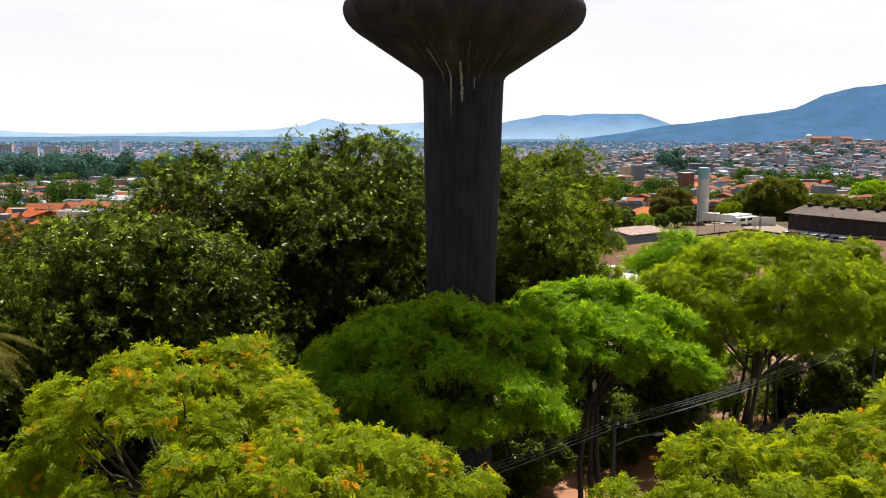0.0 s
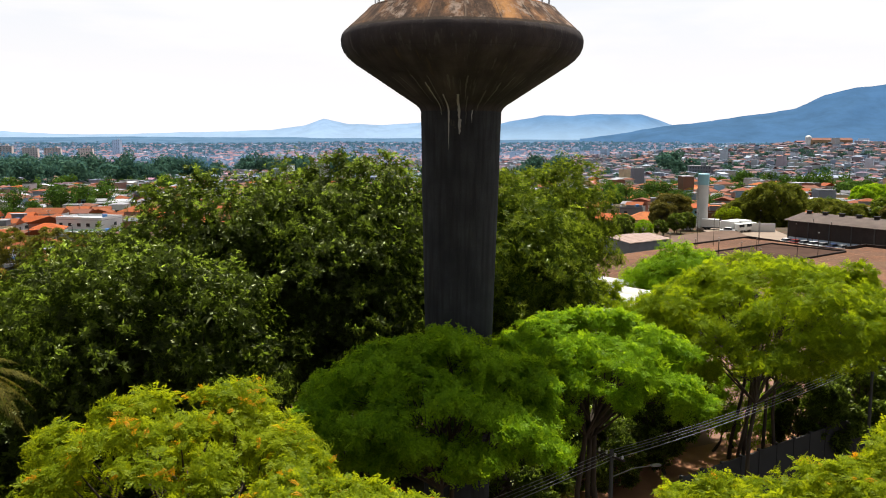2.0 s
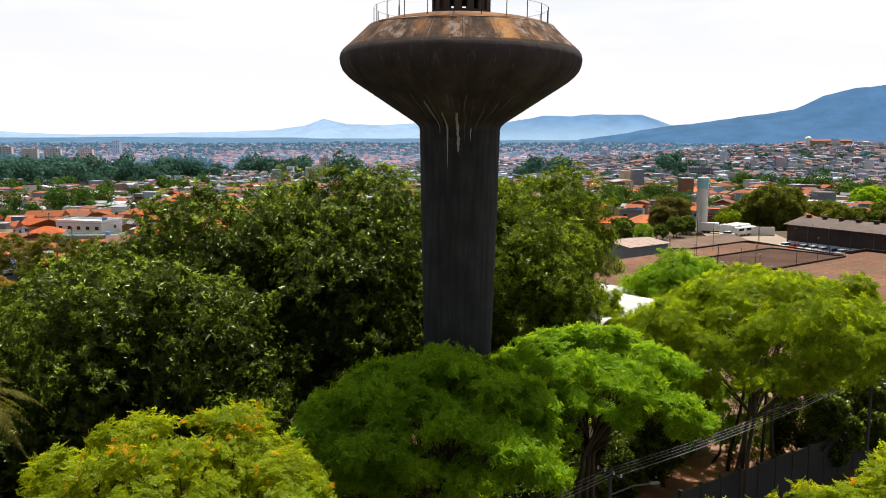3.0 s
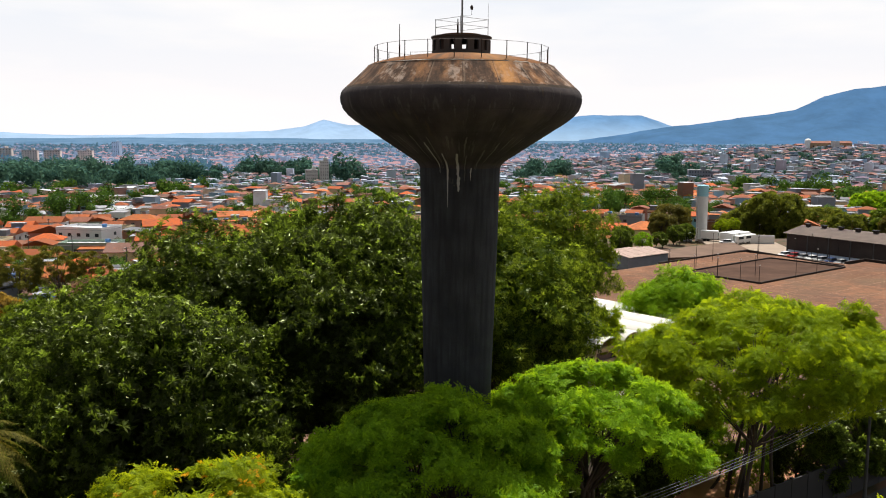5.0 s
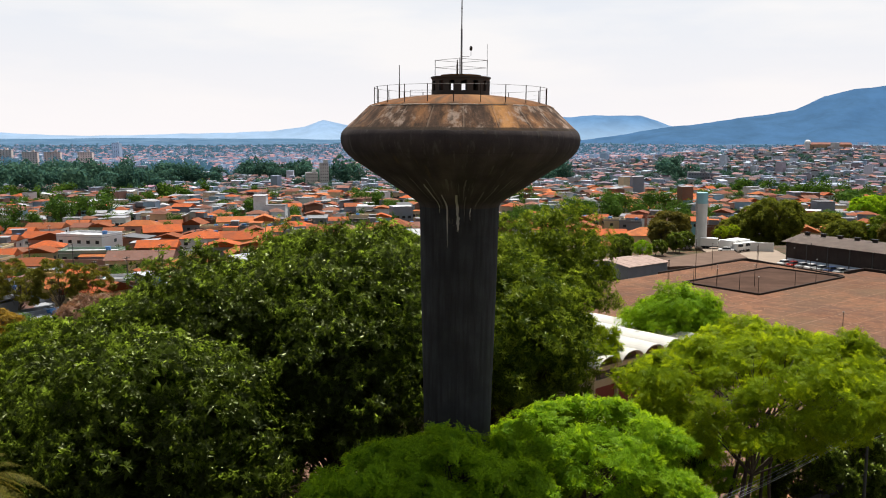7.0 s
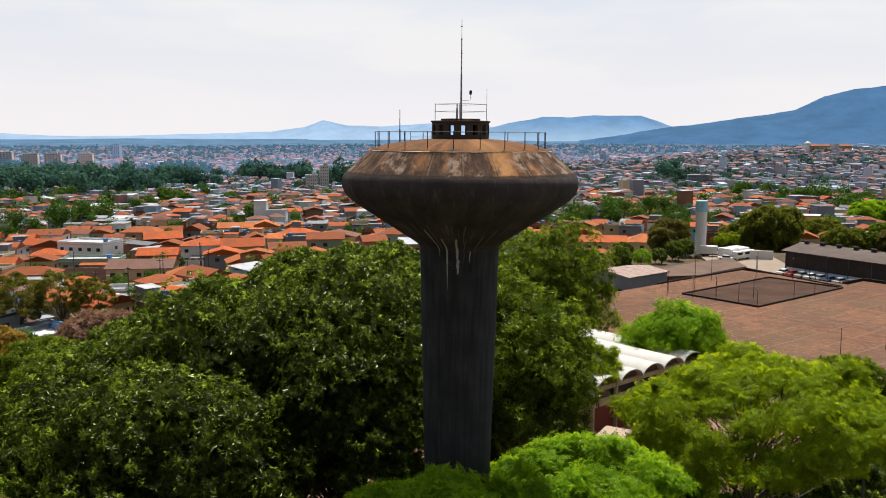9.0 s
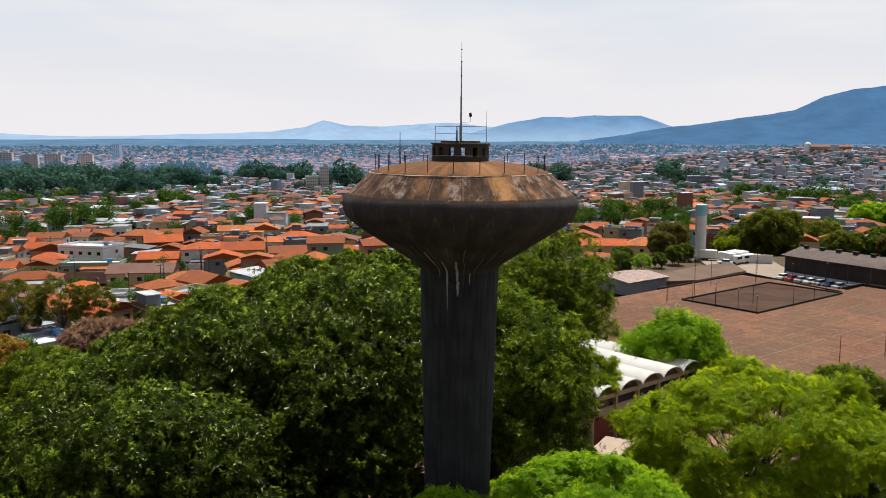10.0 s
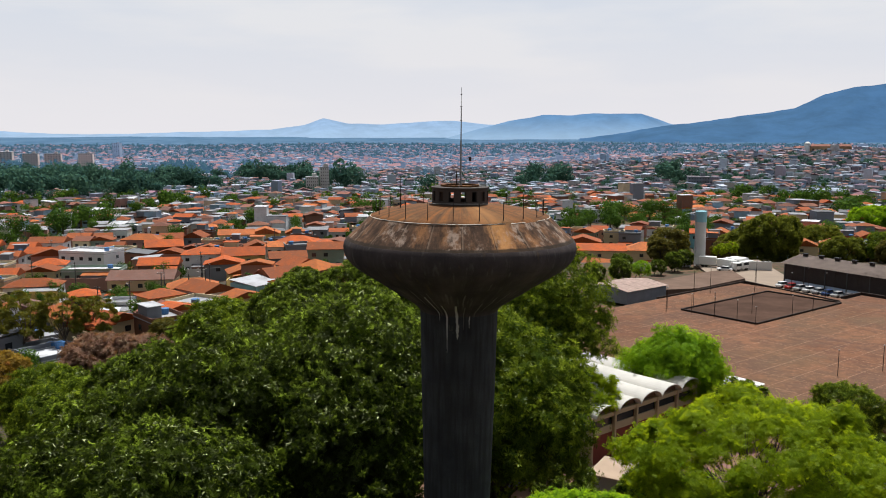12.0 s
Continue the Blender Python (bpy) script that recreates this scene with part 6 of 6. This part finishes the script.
# the roofs nearest the reservoir and the belt of trees, each in its place: x, y, width, depth, storeys, roof, paint, turn
NEAR_HOUSES = [(-82, 293, 15.5, 10, 2, "hip", 1, 8), (-68.5, 290, 14, 10, 2, "gable", 4, 12), (-55.7, 324, 16, 11, 2, "hip", 0, -6), (-40, 319, 9, 17, 1, "gable", 4, 82),
               (-86, 242, 18, 10, 2, "gable", 0, 6), (-68, 228, 13, 8, 2, "hip", 3, 14), (-106, 256, 17, 8, 1, "flat", 7, 4), (-117, 281, 17, 11, 3, "flat", 1, -14),
               (-58.5, 253, 9, 12, 2, "gable", 4, 110), (-47.5, 255, 13, 9, 1, "hip", 0, 18), (-39.5, 241, 11, 8, 1, "gable", 5, 16), (-27.5, 262, 9, 8, 2, "flat", 1, -5),
               (-22, 231, 9, 17, 1, "gable", 0, 86), (-66, 206, 12, 7, 1, "gable", 2, 32), (-77, 205, 9, 7, 1, "flat", 1, 10), (-79.5, 192, 9, 6, 1, "shed", 1, 12),
               (-71.5, 184, 6, 12, 1, "gable", 6, 104), (-92.5, 216, 7, 7, 2, "hip", 6, 25), (-85, 349, 14, 9, 2, "gable", 0, 10), (-74, 353, 9, 12, 2, "gable", 4, 100),
               (-118, 333, 15, 9, 2, "hip", 5, 0), (-151, 324, 13, 9, 2, "gable", 1, 5), (-112, 230, 14, 8, 1, "hip", 1, 12), (-99, 197, 7, 12, 1, "gable", 3, 98),
               (-103, 312, 13, 9, 2, "gable", 6, 20), (-133, 290, 9, 14, 1, "gable", 5, 100), (-125, 268, 10, 8, 2, "hip", 1, 15), (-90, 268, 12, 8, 1, "gable", 6, 8),
               (-70, 270, 8, 12, 1, "gable", 2, 102), (-33, 285, 13, 9, 2, "hip", 1, 6), (-52, 283, 12, 9, 2, "gable", 2, 14), (-56, 214, 7, 10, 1, "gable", 1, 110),
               (73, 300, 15, 10, 2, "hip", 0, -14), (56, 301, 18, 10, 2, "gable", 0, -8), (54, 324, 10, 13, 2, "gable", 5, 80), (51, 264, 12, 9, 2, "gable", 3, -32), (113, 480, 20, 12, 2, "hip", 2, 6), (43, 243, 8, 12, 2, "gable", 7, 62), (56, 256, 11, 8, 2, "flat", 2, -12), (33, 228, 10, 7, 1, "gable", 1, -20)]
for x, y, w, *rest in NEAR_HOUSES:
    built &= np.hypot(L[:, 0] - x, L[:, 1] - y) > w * 0.45 + 5.0
H, HD = L[built], dist[built]
order = np.argsort(HD)
H = H[order]
NEAR = 280
KINDS = ("gable", "gable", "shed", "flat", "gable", "hip", "flat", "flat")
stock = {}
for i, (x, y, w, d, a, b, turn) in enumerate(H[:NEAR]):
    kind = KINDS[int(a * 8)]
    wq, storeys, colour = max(5.0, round(w / 2.2) * 2.2), (2 if b > 0.4 else 1), int((b * 97) % 8) if kind != "flat" else (1, 2, 6, 0)[int(b * 4)]
    key = (kind, wq, storeys, colour)
    m = pose(x, y, float(land(x, y)), 0, 0, math.degrees(turn))
    if key in stock:
        copy_thing(stock[key], m)
    else:
        stock[key] = house(wq, 8.6, storeys, kind, colour, M_ORANGE if b > 0.3 else M_TILE, i + 40, m)


for k, (x, y, w, d, storeys, kind, colour, turn) in enumerate(NEAR_HOUSES):
    house(w, d, storeys, kind, colour, M_ORANGE, 900 + k, pose(x, y, (-5.6, -8.6, -9.5)[storeys - 1] if y < 400 else -14.0, 0, 0, turn))


def far_town(rows, town, walls, tile_a, tile_b, sheet):
    """Thousands of far houses as joined walls, tiled roofs, sheet roofs and windows."""
    x, y, w, d, a, b, turn = rows.T
    n = len(rows)
    z = land(x, y)
    high = (np.where(b > 0.8, 7.6, np.where(b > 0.35, 5.6, 3.2)) + 2.4 * np.modf(a * 37)[0]) * np.where(b > 0.993, 1.7, 1.0)
    z = z + 1.6 * np.modf(b * 53)[0] - 0.8
    cs, sn = np.cos(turn), np.sin(turn)

    def place(lx, ly, lz):
        return np.stack([x + lx * cs - ly * sn, y + lx * sn + ly * cs, z + lz], -1)

    W, D = w / 2, d / 2
    corner = ((-1, -1), (1, -1), (1, 1), (-1, 1))
    wv = np.stack([place(W * sx, D * sy, np.full(n, -3.0)) for sx, sy in corner] + [place(W * sx, D * sy, high) for sx, sy in corner], 1).reshape(-1, 3)
    base = np.array([(0, 1, 5, 4), (1, 2, 6, 5), (2, 3, 7, 6), (3, 0, 4, 7), (4, 5, 6, 7)])
    wq = (base[None] + (np.arange(n) * 8)[:, None, None]).reshape(-1, 4)
    body = part("walls", fast_mesh("walls", wv, wq), walls, town)
    E = 0.5
    rl = np.where(np.modf(b * 71)[0] > 0.5, W + 0.45, np.maximum(0.3, W - D))
    rise = D * (0.3 + 0.18 * np.modf(a * 91)[0])
    pitched = (a < 0.60) & (high < 9.2)
    rv = np.stack([place((W + E) * sx, (D + E) * sy, high + 0.12) for sx, sy in corner] + [place(-rl, 0 * D, high + rise), place(rl, 0 * D, high + rise)], 1)
    for name, mask, mat in (("tiled_roofs", pitched & (a < 0.32), tile_a), ("bright_roofs", pitched & (a >= 0.32), tile_b)):
        v = rv[mask]
        k = (np.arange(len(v)) * 6)[:, None, None]
        part(name, fast_mesh(name, v.reshape(-1, 3), (np.array([(0, 1, 5, 4), (2, 3, 4, 5)])[None] + k).reshape(-1, 4), (np.array([(1, 2, 5), (3, 0, 4)])[None] + k).reshape(-1, 3)), mat, town)
    m = ~pitched
    fv = np.stack([place((W + 0.2) * sx, (D + 0.2) * sy, high + 0.1 + (0.5 * (sy + 1)) * (a > 0.9)) for sx, sy in corner] +
                  [place((W + 0.2) * sx, (D + 0.2) * sy, high + 0.3 + (0.5 * (sy + 1)) * (a > 0.9)) for sx, sy in corner], 1)[m]
    part("sheet_roofs", fast_mesh("sheet_roofs", fv.reshape(-1, 3), (base[None] + (np.arange(len(fv)) * 8)[:, None, None]).reshape(-1, 4)), sheet, town)
    near = np.hypot(x, y) < 1500
    wins = []
    for sy in (-1, 1):
        for fx in (-0.62, -0.05, 0.55):
            for lvl in (1.0, 4.0):
                ok = near & (high > lvl + 2)
                lx, ly = W * fx, (D + 0.05) * sy
                wins.append(np.stack([place(lx - 0.7, ly, np.full(n, lvl)), place(lx + 0.7, ly, np.full(n, lvl)), place(lx + 0.7, ly, np.full(n, lvl + 1.2)), place(lx - 0.7, ly, np.full(n, lvl + 1.2))], 1)[ok])
    for sx in (-1, 1):
        for lvl in (1.0, 4.0):
            ok = near & (high > lvl + 2)
            lx = (W + 0.05) * sx
            wins.append(np.stack([place(lx, -D * 0.3 - 0.7, np.full(n, lvl)), place(lx, -D * 0.3 + 0.7, np.full(n, lvl)), place(lx, -D * 0.3 + 0.7, np.full(n, lvl + 1.2)), place(lx, -D * 0.3 - 0.7, np.full(n, lvl + 1.2))], 1)[ok])
    wv = np.concatenate(wins)
    if len(wv):
        part("windows", fast_mesh("windows", wv.reshape(-1, 3), np.arange(len(wv) * 4).reshape(-1, 4)), M_GLASS, town)


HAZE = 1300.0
# far copies of wood, tile and wall, with bluish emission painted as distance haze
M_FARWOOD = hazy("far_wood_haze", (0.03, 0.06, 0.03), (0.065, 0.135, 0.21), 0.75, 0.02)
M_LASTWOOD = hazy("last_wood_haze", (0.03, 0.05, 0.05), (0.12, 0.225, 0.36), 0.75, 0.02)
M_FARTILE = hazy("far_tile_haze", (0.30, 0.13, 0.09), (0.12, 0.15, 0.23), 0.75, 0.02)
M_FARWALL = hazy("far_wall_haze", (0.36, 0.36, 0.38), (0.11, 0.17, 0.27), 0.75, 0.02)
town = thing("town_houses", "dense town of low houses with orange tiled roofs spreading to the hills", "houses", None, kind="stuff")
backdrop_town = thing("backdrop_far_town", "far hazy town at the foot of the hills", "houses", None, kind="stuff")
rest = H[NEAR:]
rest_far = np.hypot(rest[:, 0], rest[:, 1]) >= HAZE
mid_way = np.hypot(rest[:, 0], rest[:, 1]) >= 650
# back rooms, garages and terraces crowd round each house
ar = rng(31)
extra = rest[~rest_far].copy()
ex, ey = ar.choice([-0.5, 0.5], len(extra)) * extra[:, 2], -extra[:, 3] * ar.uniform(0.45, 0.95, len(extra))
extra[:, 0] += ex * np.cos(extra[:, 6]) - ey * np.sin(extra[:, 6])
extra[:, 1] += ex * np.sin(extra[:, 6]) + ey * np.cos(extra[:, 6])
extra[:, 2] *= ar.uniform(0.35, 0.8, len(extra))
extra[:, 3] *= ar.uniform(0.3, 0.7, len(extra))
extra[:, 4] = np.where(ar.random(len(extra)) < 0.25, ar.uniform(0, 0.6, len(extra)), ar.uniform(0.6, 1.0, len(extra)))
extra[:, 5] = ar.uniform(0, 0.8, len(extra))
extra[:, 6] += ar.choice([0, math.pi / 2], len(extra))
rest = np.concatenate([rest, extra])
mid_way = np.concatenate([mid_way, mid_way[~rest_far]])
rest_far = np.concatenate([rest_far, np.zeros(len(extra), bool)])
far_town(rest[~mid_way], town, M_WALLS, M_TILE, M_ORANGE, M_FARROOF)
# middle distance: same houses, bluer and duller base colours painted as haze
far_town(rest[mid_way & ~rest_far], town, townwalls("haze_tinted_house_paint", 0.42), tiles("haze_tinted_brown_tiles", (0.20, 0.11, 0.10)), tiles("haze_tinted_red_tiles", (0.36, 0.14, 0.105)), sheets("haze_tinted_roof_sheets", 0.42))
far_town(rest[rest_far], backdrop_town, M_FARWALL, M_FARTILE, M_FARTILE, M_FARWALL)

# ---- trees of the town ----
def clump(seed, leaves=110, leaf=1.0):
    """A rough crown of broad leaf sprays with gaps and an uneven outline."""
    r = rng(seed)
    lump = r.normal(size=(7, 3)) * np.array([0.34, 0.34, 0.22]) + np.array([0, 0, 0.8])
    k = r.integers(0, 7, leaves)
    g = r.normal(size=(leaves, 3))
    g /= np.linalg.norm(g, axis=1)[:, None]
    c = lump[k] + g * 0.5 * r.uniform(0.7, 1.1, (leaves, 1))
    u = np.cross(g, r.normal(size=(leaves, 3)))
    u /= np.linalg.norm(u, axis=1)[:, None]
    w = np.cross(g, u) * 0.7 + g * 0.3
    s = r.uniform(0.13, 0.24, (leaves, 1)) * leaf
    v = np.stack([c - u * s, c + w * s * 0.7, c + u * s, c - w * s * 0.7], 1).reshape(-1, 3)
    return v, np.arange(leaves * 4).reshape(-1, 4)


G = L[garden]
gd, gv = dist[garden], (valley | park)[garden]
gr = rng(31)
thin = gr.random(len(G)) < np.where(gd < 235, 0.3, np.where(gd > 1150, 0.6, 0.8))
G, gd, gv = G[thin], gd[thin], gv[thin]
size = gr.uniform(2.6, 5.2, len(G)) * np.where(gv, gr.uniform(0.6, 2.2, len(G)) * np.where(gd > 700, 1.3, 0.75), np.where(gd < 330, 0.62, 0.9)) * np.where(gd > 1900, 1.4, 1.0)
at = np.stack([G[:, 0] + gr.uniform(-5, 5, len(G)), G[:, 1] + gr.uniform(-5, 5, len(G)), land(G[:, 0], G[:, 1]) + size * 0.55], 1)
up = np.tile(np.array([[0, 0, 1.0]]), (len(G), 1)) + gr.normal(size=(len(G), 3)) * 0.06
woods = thing("town_trees", "dark green trees standing between the houses and in small parks", "trees", None, kind="stuff")
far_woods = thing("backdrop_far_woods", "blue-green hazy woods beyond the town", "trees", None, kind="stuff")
for k, seed in enumerate((51, 52, 53)):
    m = (np.arange(len(G)) % 3 == k) & (gd < 480)
    part("tree_crowns", fast_mesh("tree_crowns", *scatter(clump(seed, 950, 0.42), at[m], up[m], size[m], seed)), M_LEAFTOWN, woods)
    m = (np.arange(len(G)) % 3 == k) & (gd >= 480) & (gd < 1150)
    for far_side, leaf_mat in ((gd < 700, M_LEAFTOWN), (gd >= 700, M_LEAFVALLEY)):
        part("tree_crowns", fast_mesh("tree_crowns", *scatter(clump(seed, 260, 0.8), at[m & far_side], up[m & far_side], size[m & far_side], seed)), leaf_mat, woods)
    m = (np.arange(len(G)) % 3 == k) & (gd >= 1150)
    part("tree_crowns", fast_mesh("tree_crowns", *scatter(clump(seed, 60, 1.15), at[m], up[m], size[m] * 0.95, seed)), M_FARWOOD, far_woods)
stem_v, stem_q = tubes([[(0, 0, -1.0, 0.09), (0.03, 0.02, 0.3, 0.06), (-0.02, 0.03, 0.9, 0.04)]], 5)
m = gd < 480
part("tree_trunks", fast_mesh("tree_trunks", *scatter((stem_v, stem_q), at[m], up[m], size[m], 55)), M_BARK, woods)
# far belts of wood under the hills, haze painted into their glow
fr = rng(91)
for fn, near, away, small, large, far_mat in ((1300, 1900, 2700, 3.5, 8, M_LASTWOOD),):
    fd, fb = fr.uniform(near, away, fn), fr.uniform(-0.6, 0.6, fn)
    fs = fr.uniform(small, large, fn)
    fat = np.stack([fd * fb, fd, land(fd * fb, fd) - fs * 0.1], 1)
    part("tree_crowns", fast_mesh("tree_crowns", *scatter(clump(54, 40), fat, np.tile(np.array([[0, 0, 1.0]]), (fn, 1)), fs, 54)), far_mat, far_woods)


# ---- landmarks of the town ----
def block(x, y, z, w, d, floors, turn, mat, label, bays):
    """A block of flats: body, roof hut, a window for every bay and floor on the sides that face the valley."""
    t = thing("apartment_block", label, "apartment block", pose(x, y, z, 0, 0, turn), "apartment blocks")
    high = floors * 2.9
    part("wall", boxed(0, 0, high / 2 - 2, w, d, high + 4), mat, t)
    part("roof", boxed(0, 0, high + 0.2, w + 0.6, d + 0.6, 0.4), M_FARROOF, t)
    part("lift_house", boxed(w * 0.2, 0, high + 1.6, 4, 4, 3), mat, t)
    for f in range(floors):
        for b in range(bays):
            part("window", boxed(-w / 2 + (b + 0.5) * w / bays, -d / 2 - 0.02, f * 2.9 + 1.5, w / bays * 0.36, 0.12, 1.1), M_GLASS, t)


M_BEIGE = paint("beige_render", (0.80, 0.66, 0.60))
for x, y, w, floors, turn in ((-672, 1310, 26, 9, 15), (-640, 1330, 22, 8, 15), (-612, 1345, 24, 8, 15), (-575, 1380, 22, 8, 12)):
    block(x, y, float(land(x, y)) + 9, w, 14, floors, turn, M_BEIGE, "pinkish beige block of flats above the woods", 6)
block(-121, 790, float(land(-118, 790)), 11, 12, 6, 12, paint("pale_grey_render", (0.62, 0.60, 0.56)), "pale grey block of flats among the houses", 6)
block(-111, 800, float(land(-104, 800)), 8, 12, 9, 12, bpy.data.materials["pale_grey_render"], "pale grey block of flats among the houses", 4)
block(222, 740, float(land(222, 740)) - 4, 18, 12, 6, -10, bpy.data.materials["bare_grey_render"], "grey block of flats among the houses", 8)
block(-745, 1960, float(land(-745, 1960)), 17, 16, 13, 0, M_FARWALL, "lone grey tower block far off in the haze", 4)
church = thing("hilltop_church", "long ochre church with a white dome on the hilltop", "church", pose(478, 1062, float(land(478, 1062)) + 1.8, 0, 0, -8))
part("nave", boxed(0, 0, 4.0, 50, 18, 12), paint("ochre_church_render", (0.46, 0.29, 0.16)), church)
part("roof", hip_roof(50, 18, 2.5, 0.6, 10.1, True), M_TILE, church)
part("drum", fast_mesh("drum", *lathe([(3.6, 0), (3.6, 12)], 24)), M_WHITE, church, "white drum", smooth=True, at=pose(-26, -6, 0))
part("dome", fast_mesh("dome", *lathe([(3.9, 12), (3.75, 13.1), (3.1, 14.3), (1.9, 15.2), (0.1, 15.7)], 24)), M_WHITE, church, "white dome", smooth=True, at=pose(-26, -6, 0))
part("annexe", boxed(34, 2, 2, 22, 14, 7), M_WHITE, church)
for b in range(9):
    part("window", boxed(-20 + b * 5, -9.05, 5.5, 1.6, 0.15, 3.2), M_GLASS, church)

# ---- poles along the town's streets ----
town_pole = wire_pole(-62, 205, 9.5)
town_pole.matrix_basis = pose(-62, 205, float(land(-62, 205)), 0, 0, 20)
sp = rng(63)
for k in range(26):
    d, b = 180 + 9 * k + sp.uniform(-4, 4), sp.uniform(-0.5, -0.06)
    x, y = d * b, d
    copy_thing(town_pole, pose(x, y, float(land(x, y)), 0, 0, sp.uniform(0, 360)))
